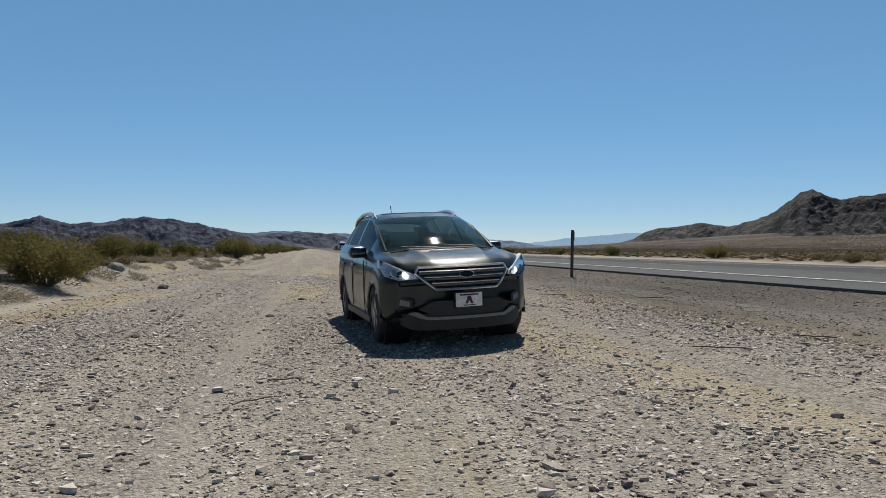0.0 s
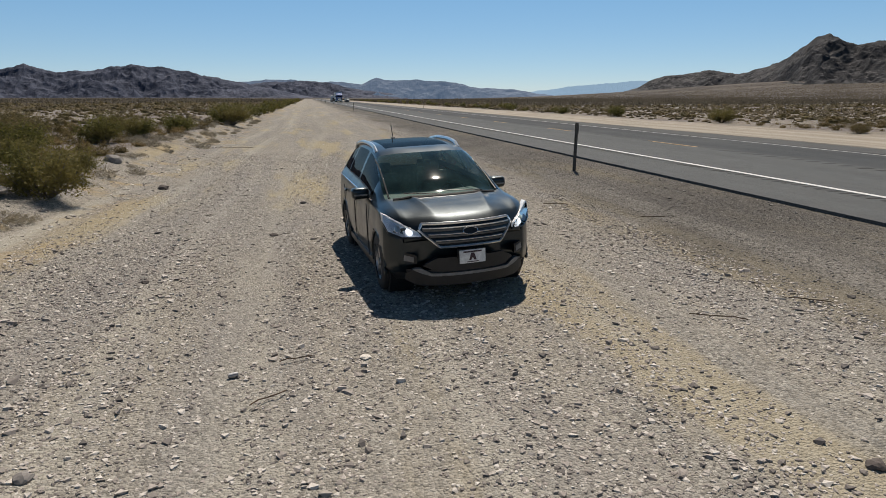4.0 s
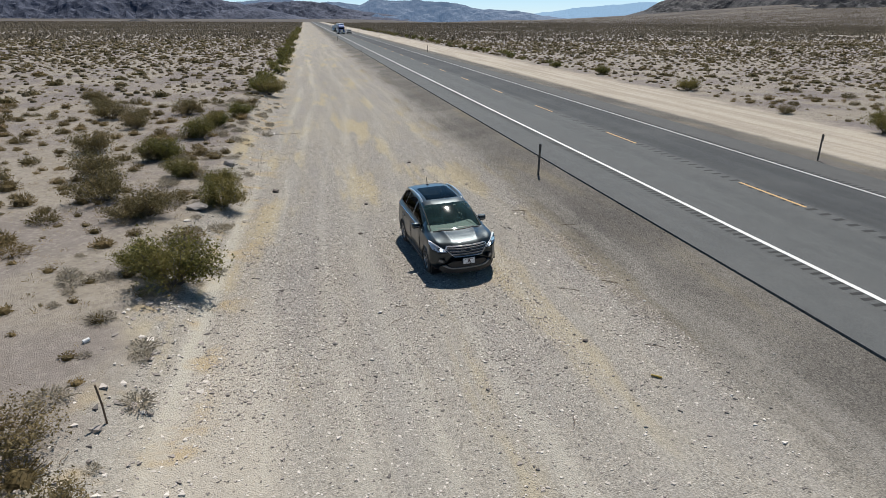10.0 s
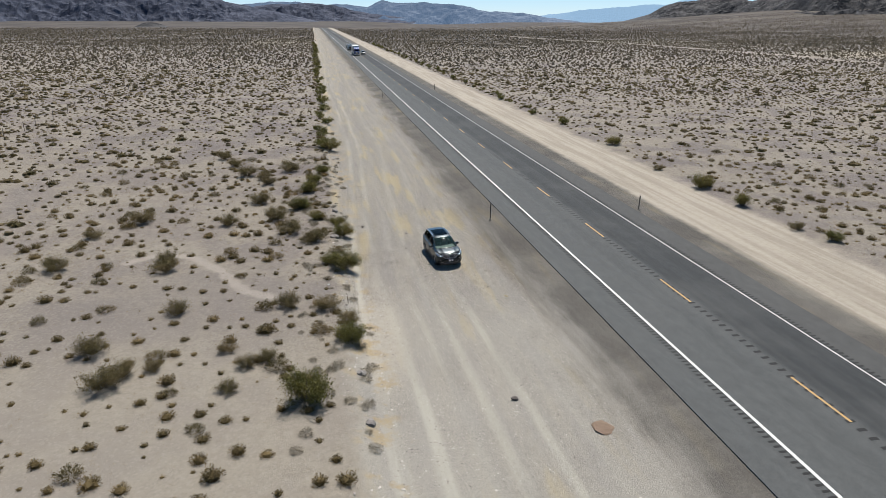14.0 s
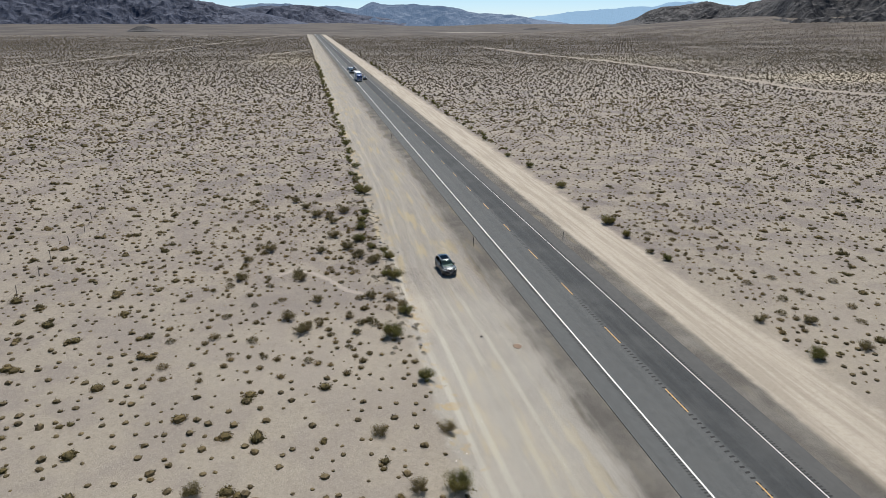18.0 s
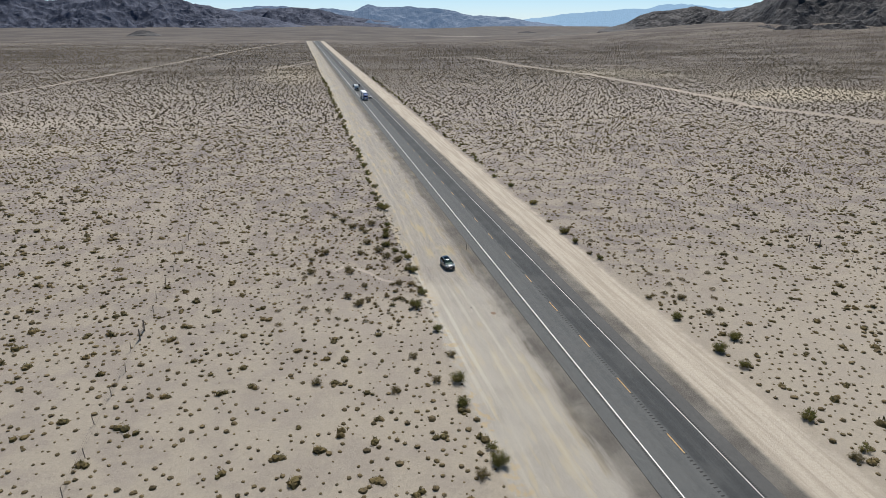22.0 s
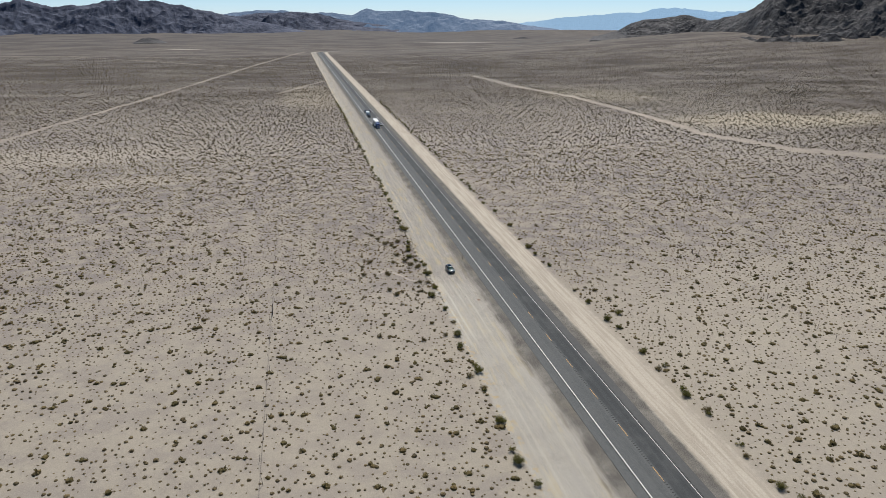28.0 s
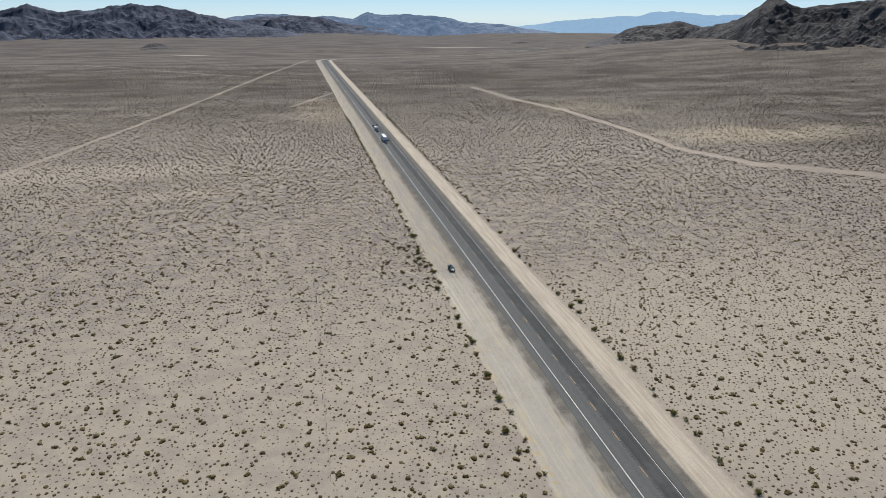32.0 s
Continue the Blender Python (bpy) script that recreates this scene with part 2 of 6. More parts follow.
def ground_material():
    m, nt, b = material("desert_ground", 0.95)
    b.inputs["Specular IOR Level"].default_value = 0.12
    xyz = nt.nodes.new("ShaderNodeSeparateXYZ")
    pos = place(nt)
    nt.links.new(pos, xyz.inputs[0])
    x, y = xyz.outputs[0], xyz.outputs[1]
    broad = grain(nt, pos, 0.012, 4)
    mid = grain(nt, pos, 0.16, 5, 0.6)
    fine = grain(nt, pos, 3.0, 4, 0.65)
    grit = grain(nt, pos, 26.0, 3, 0.7)
    along = grain(nt, place(nt, 1.3, 0.06, 1.0), 1.0, 5, 0.6)
    patch = grain(nt, place(nt, 0.7, 0.1, 1.0), 1.0, 4, 0.6)
    stones = cells(nt, pos, 36.0, "Color")
    stones_big = cells(nt, pos, 9.0, "Color")
    stone_d = cells(nt, pos, 36.0)
    small_d = cells(nt, pos, 80.0)
    bw3 = nt.nodes.new("ShaderNodeRGBToBW")
    nt.links.new(cells(nt, pos, 80.0, "Color"), bw3.inputs[0])
    bw = nt.nodes.new("ShaderNodeRGBToBW")
    nt.links.new(stones, bw.inputs[0])
    bw2 = nt.nodes.new("ShaderNodeRGBToBW")
    nt.links.new(stones_big, bw2.inputs[0])
    # open desert: pinkish grey hardpan with cream patches
    desert = blend(nt, span(nt, mid, 0.4, 0.58), (0.315, 0.275, 0.262), (0.475, 0.422, 0.347))
    desert = blend(nt, span(nt, broad, 0.42, 0.62), desert, blend(nt, 0.3, desert, (0.56, 0.49, 0.395)))
    desert = blend(nt, span(nt, fine, 0.38, 0.74, 0.0, 0.42), desert, (0.2, 0.165, 0.14))
    pebble = nt.nodes.new("ShaderNodeRGBToBW")
    nt.links.new(cells(nt, pos, 11.0, "Color"), pebble.inputs[0])
    desert = blend(nt, span(nt, pebble.outputs[0], 0.66, 0.8, 0.0, 0.25), desert, (0.2, 0.175, 0.16))
    desert = blend(nt, span(nt, pebble.outputs[0], 0.2, 0.32, 0.4, 0.0), desert, (0.58, 0.53, 0.47))
    # distant scrub, too small to stand as plants
    dots = cells(nt, pos, 0.3)
    size = maths(nt, "MULTIPLY_ADD", grain(nt, pos, 0.02, 4, 0.65), 0.5, 0.12)
    dot = span(nt, maths(nt, "SUBTRACT", dots, size), -0.06, 0.06, 1.0, 0.0)
    dist = maths(nt, "MAXIMUM", maths(nt, "MULTIPLY", maths(nt, "ABSOLUTE", maths(nt, "ADD", x, 20.0)), 0.8), maths(nt, "MULTIPLY", y, 0.62))
    far = span(nt, dist, 430, 740)
    streak = grain(nt, place(nt, 0.6, 1.4, 1.0), 0.012, 5, 0.65)
    desert = blend(nt, maths(nt, "MULTIPLY", maths(nt, "MULTIPLY", dot, far), 0.55), desert, (0.085, 0.073, 0.055))
    desert = blend(nt, maths(nt, "MULTIPLY", span(nt, dist, 70, 430), span(nt, streak, 0.36, 0.62, 0.95, 0.5)), desert, (0.106, 0.088, 0.078))
    fan = maths(nt, "MULTIPLY", span(nt, maths(nt, "ADD", y, maths(nt, "MULTIPLY_ADD", broad, 900.0, -450.0)), 1850, 2500), span(nt, x, 900, 1500, 1.0, 0.0))
    desert = blend(nt, maths(nt, "MULTIPLY", fan, 0.8), desert, blend(nt, span(nt, streak, 0.4, 0.6), (0.137, 0.124, 0.117), (0.196, 0.173, 0.157)))
    for ex, ey, rx, ry, tone, amount in ((-28, 1, 9, 6, (0.27, 0.235, 0.23), 0.4), (-29, -12, 14, 9, (0.56, 0.5, 0.42), 0.35), (-75, -75, 150, 85, (0.6, 0.535, 0.43), 0.42), (75, -70, 80, 90, (0.6, 0.535, 0.43), 0.42), (-190, 205, 80, 30, (0.6, 0.53, 0.43), 0.5),
                                         (-122, 140, 34, 12, (0.6, 0.53, 0.42), 0.4), (300, 255, 100, 42, (0.62, 0.54, 0.4), 0.65), (340, 288, 26, 30, (0.2, 0.165, 0.14), 0.8), (230, 440, 60, 60, (0.6, 0.53, 0.4), 0.4),
                                         (-40, 470, 30, 110, (0.58, 0.5, 0.37), 0.4), (-380, 2020, 60, 25, (0.62, 0.56, 0.48), 0.8), (560, 2380, 170, 22, (0.62, 0.56, 0.48), 0.8)):
        qx = maths(nt, "MULTIPLY_ADD", x, 1 / rx, -ex / rx)
        qy = maths(nt, "MULTIPLY_ADD", y, 1 / ry, -ey / ry)
        rr = maths(nt, "ADD", maths(nt, "SQRT", maths(nt, "ADD", maths(nt, "MULTIPLY", qx, qx), maths(nt, "MULTIPLY", qy, qy))), maths(nt, "MULTIPLY_ADD", mid, 0.9, -0.45))
        desert = blend(nt, span(nt, rr, 0.4, 1.3, amount, 0.0), desert, tone)
    wob = maths(nt, "MULTIPLY_ADD", grain(nt, pos, 0.02, 3), 12.0, -6.0)
    for ax, ay, bx, by, wide in TRACKS:
        desert = blend(nt, maths(nt, "MULTIPLY", line_mask(nt, x, y, ax, ay, bx, by, wide, maths(nt, "MULTIPLY", wob, 0.12 if wide < 2 else 0.6)), 0.03 if wide < 2 else 0.5), desert, (0.5, 0.43, 0.35))
    # the wash that comes in from beside the pull-out
    wash = None
    for (ax, ay), (bx, by) in zip(WASH, WASH[1:]):
        dx, dy = bx - ax, by - ay
        n2 = dx * dx + dy * dy
        t = maths(nt, "ADD", maths(nt, "MULTIPLY", x, dx / n2), maths(nt, "MULTIPLY_ADD", y, dy / n2, -(ax * dx + ay * dy) / n2), clamp=True)
        qx = maths(nt, "SUBTRACT", x, maths(nt, "MULTIPLY_ADD", t, dx, ax))
        qy = maths(nt, "SUBTRACT", y, maths(nt, "MULTIPLY_ADD", t, dy, ay))
        d = maths(nt, "SQRT", maths(nt, "ADD", maths(nt, "MULTIPLY", qx, qx), maths(nt, "MULTIPLY", qy, qy)))
        wash = d if wash is None else maths(nt, "MINIMUM", wash, d)
    wash = maths(nt, "ADD", wash, maths(nt, "MULTIPLY_ADD", grain(nt, pos, 1.2, 3), 0.8, -0.4))
    desert = blend(nt, maths(nt, "MULTIPLY", span(nt, wash, 0.15, 0.6, 0.95, 0.0), span(nt, grit, 0.3, 0.6, 0.4, 1.0)), desert, (0.6, 0.53, 0.46))
    # gravel of the pull-out
    gravel = blend(nt, bw.outputs[0], (0.16, 0.148, 0.138), (0.65, 0.605, 0.56))
    gravel = blend(nt, 0.5, gravel, blend(nt, bw3.outputs[0], (0.13, 0.12, 0.112), (0.74, 0.69, 0.63)))
    gravel = blend(nt, span(nt, bw2.outputs[0], 0.55, 0.9, 0.0, 0.45), gravel, (0.46, 0.42, 0.38))
    gravel = blend(nt, span(nt, grit, 0.3, 0.7, 0.0, 0.25), gravel, (0.33, 0.28, 0.235))
    sandy = blend(nt, span(nt, fine, 0.3, 0.7), (0.58, 0.515, 0.43), (0.46, 0.41, 0.345))
    gravel = blend(nt, span(nt, along, 0.42, 0.6, 0.0, 0.45), gravel, sandy)
    gravel = blend(nt, span(nt, bw.outputs[0], 0.24, 0.34, 0.55, 0.0), gravel, (0.085, 0.078, 0.072))
    gravel = blend(nt, span(nt, bw.outputs[0], 0.7, 0.82, 0.0, 0.5), gravel, (0.74, 0.69, 0.63))
    gravel = blend(nt, span(nt, patch, 0.36, 0.47, 0.5, 0.0), gravel, blend(nt, bw.outputs[0], (0.22, 0.2, 0.2), (0.5, 0.47, 0.455)))
    gravel = blend(nt, span(nt, patch, 0.53, 0.66, 0.0, 0.6), gravel, (0.6, 0.49, 0.3))
    qy = span(nt, y, -6.0, 12.0, 0.5, 0.0)
    gravel = blend(nt, maths(nt, "MULTIPLY", qy, span(nt, mid, 0.3, 0.6, 0.5, 1.0)), gravel, (0.6, 0.56, 0.505))
    gravel = blend(nt, 1.0, gravel, (1.0, 1.0, 0.975), "MULTIPLY")
    # dark chippings beside the asphalt
    dark = blend(nt, bw.outputs[0], (0.06, 0.055, 0.05), (0.24, 0.22, 0.2))
    dark = blend(nt, span(nt, mid, 0.35, 0.7, 0.0, 0.35), dark, gravel)
    # pale sand of the side track
    sand = blend(nt, span(nt, along, 0.4, 0.62), (0.66, 0.585, 0.49), (0.52, 0.455, 0.375))
    sand = blend(nt, span(nt, fine, 0.4, 0.8, 0.0, 0.3), sand, (0.33, 0.27, 0.21))
    # the strips across the road's line
    s = maths(nt, "MAXIMUM", maths(nt, "SUBTRACT", y, 1290.0), 0.0)
    swing = maths(nt, "ADD", maths(nt, "MULTIPLY", maths(nt, "LESS_THAN", s, 400.0), maths(nt, "MULTIPLY", maths(nt, "MULTIPLY", s, s), 1 / 780.0)),
                  maths(nt, "MULTIPLY", maths(nt, "GREATER_THAN", s, 399.99), maths(nt, "MULTIPLY_ADD", s, 1.6, -434.9)))
    u = maths(nt, "SUBTRACT", x, swing)
    uw = maths(nt, "ADD", u, maths(nt, "MULTIPLY_ADD", grain(nt, pos, 0.35, 4, 0.6), 3.2, -1.6))
    us = maths(nt, "ADD", u, maths(nt, "MULTIPLY_ADD", grain(nt, pos, 0.6, 4, 0.6), 1.0, -0.5))
    desert = blend(nt, 1.0, desert, (0.905, 0.9, 0.908), "MULTIPLY")
    col = blend(nt, span(nt, uw, -20.6, -19.5), desert, gravel)
    # ruts pressed along the pull-out, and straw at the foot of the bushes
    drift = maths(nt, "ADD", u, maths(nt, "MULTIPLY_ADD", grain(nt, place(nt, 0.01, 0.014, 1.0), 1.0, 2), 5.0, -2.5))
    for c, w, f in ((-17.9, 0.28, 0.75), (-16.5, 0.26, 0.7), (-15.0, 0.16, 0.3), (-13.9, 0.28, 0.45), (-12.1, 0.24, 0.5), (-10.3, 0.2, 0.3)):
        rut = span(nt, maths(nt, "ABSOLUTE", maths(nt, "SUBTRACT", drift, c)), w * 0.4, w * 1.5, f, 0.0)
        col = blend(nt, maths(nt, "MULTIPLY", rut, maths(nt, "MULTIPLY", span(nt, along, 0.36, 0.6, 0.2, 1.0), maths(nt, "MULTIPLY", span(nt, y, -8, 22, 1.0, 0.4), span(nt, y, -45, -14, 0.35, 1.0)))), col, (0.7, 0.66, 0.57))
    qx, qy = maths(nt, "MULTIPLY_ADD", u, 1 / 1.5, 18.1 / 1.5), maths(nt, "MULTIPLY_ADD", y, 1 / 8.0, 2.5 / 8.0)
    berm = maths(nt, "ADD", maths(nt, "SQRT", maths(nt, "ADD", maths(nt, "MULTIPLY", qx, qx), maths(nt, "MULTIPLY", qy, qy))), maths(nt, "MULTIPLY_ADD", along, 1.6, -0.8))
    col = blend(nt, span(nt, berm, 0.4, 1.1, 0.75, 0.0), col, blend(nt, fine, (0.72, 0.655, 0.555), (0.56, 0.5, 0.42)))
    straw = maths(nt, "MULTIPLY", maths(nt, "MULTIPLY", span(nt, uw, -20.4, -19.4), span(nt, uw, -18.7, -17.4, 1.0, 0.0)), span(nt, grain(nt, pos, 0.8, 4), 0.5, 0.64, 0.0, 0.6))
    col = blend(nt, straw, col, (0.6, 0.44, 0.22))
    ue = maths(nt, "ADD", u, maths(nt, "ADD", maths(nt, "MULTIPLY_ADD", patch, 5.0, -2.5), maths(nt, "MULTIPLY_ADD", along, 2.4, -1.2)))
    col = blend(nt, span(nt, ue, -9.8, -7.3, 0.0, 0.95), col, dark)
    col = blend(nt, span(nt, us, 7.9, 9.0), col, sand)
    col = blend(nt, span(nt, uw, 14.6, 16.6), col, desert)
    col = blend(nt, 1.0, col, (0.655, 0.662, 0.662), "MULTIPLY")
    nt.links.new(col, b.inputs["Base Color"])
    h = maths(nt, "MULTIPLY_ADD", small_d, -0.35, maths(nt, "MULTIPLY_ADD", stone_d, -0.8, maths(nt, "MULTIPLY_ADD", grit, 0.5, maths(nt, "MULTIPLY", fine, 1.4))))
    relief(nt, b, h, 0.7, 0.036)
    return m


def asphalt_material():
    m, nt, b = material("asphalt", 0.86)
    b.inputs["Specular IOR Level"].default_value = 0.2
    xyz = nt.nodes.new("ShaderNodeSeparateXYZ")
    nt.links.new(place(nt), xyz.inputs[0])
    x = xyz.outputs[0]
    chips = cells(nt, place(nt), 60.0, "Color")
    bw = nt.nodes.new("ShaderNodeRGBToBW")
    nt.links.new(chips, bw.inputs[0])
    streak = grain(nt, place(nt, 1.6, 0.035, 1.0), 1.0, 5, 0.6)
    blot = grain(nt, place(nt), 0.35, 4)
    near = blend(nt, bw.outputs[0], (0.056, 0.06, 0.061), (0.122, 0.127, 0.128))
    worn = blend(nt, bw.outputs[0], (0.028, 0.031, 0.033), (0.066, 0.07, 0.073))
    xw = maths(nt, "ADD", x, maths(nt, "MULTIPLY_ADD", blot, 0.5, -0.25))
    col = blend(nt, span(nt, xw, 0.05, 0.55), near, worn)
    wheel = maths(nt, "ADD", span(nt, maths(nt, "ABSOLUTE", maths(nt, "SUBTRACT", xw, 1.0)), 0.2, 0.6, 1.0, 0.0), span(nt, maths(nt, "ABSOLUTE", maths(nt, "SUBTRACT", xw, 2.7)), 0.2, 0.6, 1.0, 0.0))
    wheel = maths(nt, "ADD", wheel, maths(nt, "MULTIPLY", span(nt, maths(nt, "ABSOLUTE", maths(nt, "ADD", xw, 1.2)), 0.2, 0.7, 1.0, 0.0), 0.4))
    col = blend(nt, maths(nt, "MULTIPLY", wheel, 0.38, clamp=True), col, (0.032, 0.035, 0.037))
    col = blend(nt, span(nt, streak, 0.45, 0.7, 0.0, 0.35), col, (0.07, 0.071, 0.071))
    col = blend(nt, span(nt, xw, 3.75, 4.1, 0.0, 0.75), col, (0.088, 0.088, 0.086))
    mottle = grain(nt, place(nt, 1.0, 0.5, 1.0), 2.2, 5, 0.7)
    col = blend(nt, 1.0, col, blend(nt, mottle, (0.72, 0.72, 0.72), (1.3, 1.3, 1.29)), "MULTIPLY")
    col = blend(nt, span(nt, grain(nt, place(nt), 0.12, 4, 0.6), 0.45, 0.65, 0.0, 0.25), col, (0.11, 0.112, 0.11))
    nt.links.new(col, b.inputs["Base Color"])
    relief(nt, b, bw.outputs[0], 0.25, 0.01)
    return m


def rock_material(name, a, c, haze_glow=None, amount=0.0, scree=0.8):
    m, nt, b = material(name, 0.95)
    b.inputs["Specular IOR Level"].default_value = 0.1
    pos = place(nt)
    big = grain(nt, pos, 0.012, 6, 0.62)
    band = grain(nt, place(nt, 1, 1, 5), 0.02, 5, 0.65)
    up = nt.nodes.new("ShaderNodeSeparateXYZ")
    nt.links.new(nt.nodes.new("ShaderNodeNewGeometry").outputs["Normal"], up.inputs[0])
    col = blend(nt, span(nt, big, 0.35, 0.65), a, c)
    col = blend(nt, span(nt, band, 0.45, 0.7, 0.0, 0.5), col, tuple(v * 0.5 for v in a))
    col = blend(nt, span(nt, up.outputs[2], 0.86, 0.985, 0.0, scree), col, tuple(v * 1.35 for v in c))
    nt.links.new(col, b.inputs["Base Color"])
    relief(nt, b, grain(nt, pos, 0.06, 6, 0.7), 0.9, 6.0)
    # emission that stands for the air's haze over distant rock
    if haze_glow:
        b.inputs["Emission Color"].default_value = (*haze_glow, 1)
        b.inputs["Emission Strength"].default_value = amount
    return m


GROUND = ground_material()
ASPHALT = asphalt_material()


def paint_material(name, color, wear):
    m, nt, b = material(name, 0.7)
    g = grain(nt, place(nt), 14.0, 5, 0.7)
    g2 = grain(nt, place(nt), 1.3, 3)
    f = maths(nt, "MULTIPLY", span(nt, g, 0.48, 0.66), span(nt, g2, 0.2, 0.7, 0.3, 1.0))
    nt.links.new(blend(nt, maths(nt, "MULTIPLY", f, wear), color, (0.16, 0.155, 0.15)), b.inputs["Base Color"])
    return m


WHITE_PAINT = paint_material("white_road_paint", (0.7, 0.7, 0.68), 0.6)
FADED_PAINT = paint_material("faded_road_paint", (0.5, 0.5, 0.49), 0.8)
YELLOW_PAINT = paint_material("yellow_road_paint", (0.46, 0.28, 0.085), 0.85)
# near-black colour for flat marks: the shade inside milled grooves, painted
RUMBLE = material("groove_shade", 0.9, color=(0.018, 0.018, 0.018))[0]


# ---- ground, one sheet to the horizon ----
def spaced(stops):
    """Coordinates with the spacing given for each stretch: (start, end, spacing)."""
    out = []
    for a, c, s in stops:
        out.extend(np.arange(a, c, s))
    out.append(stops[-1][1])
    return np.array(out)


gx = spaced(((-4900, -1500, 200), (-1500, -400, 50), (-400, -70, 11), (-70, -26, 1.8), (-26, -5.6, 0.35), (-5.6, 5.5, 1.5), (5.5, 20, 0.6), (20, 70, 2.0), (70, 400, 11), (400, 1400, 50), (1400, 4900, 200)))
gy = spaced(((-1200, -300, 90), (-300, -60, 5), (-60, -14, 1.2), (-14, 30, 0.4), (30, 90, 1.5), (90, 400, 8), (400, 1200, 25), (1200, 1800, 14), (1800, 3000, 60), (3000, 4800, 200)))
GX, GY = np.meshgrid(gx, gy)
GZ = land(GX, GY)
nx, ny = len(gx), len(gy)
idx = np.arange(nx * ny).reshape(ny, nx)
quads = np.stack([idx[:-1, :-1], idx[:-1, 1:], idx[1:, 1:], idx[1:, :-1]], -1).reshape(-1, 4)
ground = new("ground", soup("ground", np.stack([GX, GY, GZ], -1).reshape(-1, 3), quads, GROUND, True))
tagged(ground, "pale pinkish-grey desert hardpan with a wide gravel pull-out", "ground", kind="structure")


# ---- the road ----
def fall(x, y):
    """The long fall of the plain ahead, which the road follows."""
    return float(sink(x, y) + 48 * step(1300 - math.hypot(x - 1450, y - 1350), 0, 1200) ** 1.2)


def ribbon(left, right, ys, top, thick, name, mat):
    """A slab between two offsets from the road's centre line, along it."""
    ys = np.asarray(ys, float)
    slope = np.gradient(bend(ys), ys)
    nrm = 1 / np.sqrt(1 + slope * slope)
    rows = []
    for y, s, k, o in zip(ys, slope, nrm, bend(ys)):
        for off, z in ((left, top), (right, top), (right, top - thick), (left, top - thick)):
            rows.append((o + off * k, y - off * s * k, z + fall(o, y)))
    n = len(ys)
    f = []
    for i in range(n - 1):
        a = 4 * i
        for p, q in ((0, 1), (1, 2), (2, 3), (3, 0)):
            f.append((a + p, a + 4 + p, a + 4 + q, a + q))
    f += [(0, 1, 2, 3), tuple(4 * (n - 1) + i for i in (3, 2, 1, 0))]
    return mesh_from(name, rows, [tuple(reversed(t)) for t in f], mat)


ROAD_Y = spaced(((-400, 800, 20), (800, 1280, 40), (1280, 1800, 10), (1800, 2300, 40)))
road = new("road", ribbon(-5.94, 5.85, ROAD_Y, 0.0, 0.35, "road", ASPHALT))
tagged(road, "two-lane grey asphalt highway with worn wheel tracks", "road", kind="structure")


def stripe(name, left, right, ys, mat, label):
    ob = part(name, ribbon(left, right, ys, 0.006, 0.004, name, mat), mat, road, label)
    return ob


LINE_Y = spaced(((-400, 800, 20), (800, 1280, 40), (1280, 1800, 10)))
stripe("edge_line", -3.89, -3.74, LINE_Y, WHITE_PAINT, "white painted edge line")
stripe("edge_line", 3.67, 3.78, LINE_Y, FADED_PAINT, "faded white edge line")
for k in range(-14, 60):
    y0 = 12.155 * k
    stripe("centre_dash", -0.06, 0.06, (y0 - 3.6, y0), YELLOW_PAINT, "")


def rumble(name, left, right, pitch, long, y0, y1, lean=0.0):
    ys = np.arange(y0, y1, pitch)
    v, f = [], []
    for i, y in enumerate(ys):
        v += [(left, y, 0.005), (right, y + lean, 0.005), (right, y + lean + long, 0.005), (left, y + long, 0.005)]
        f.append((4 * i, 4 * i + 1, 4 * i + 2, 4 * i + 3))
    ob = part(name, mesh_from(name, v, f, RUMBLE), RUMBLE, road, "row of flat dark marks painting the shade in rumble grooves")
    ob["kind"] = "stuff"


rumble("rumble_strip", -4.24, -3.91, 0.32, 0.13, -170, 330)
rumble("rumble_strip", 3.81, 4.14, 0.32, 0.13, -170, 330)
rumble("rumble_strip", -0.2, 0.2, 0.60, 0.2, -170, 330)


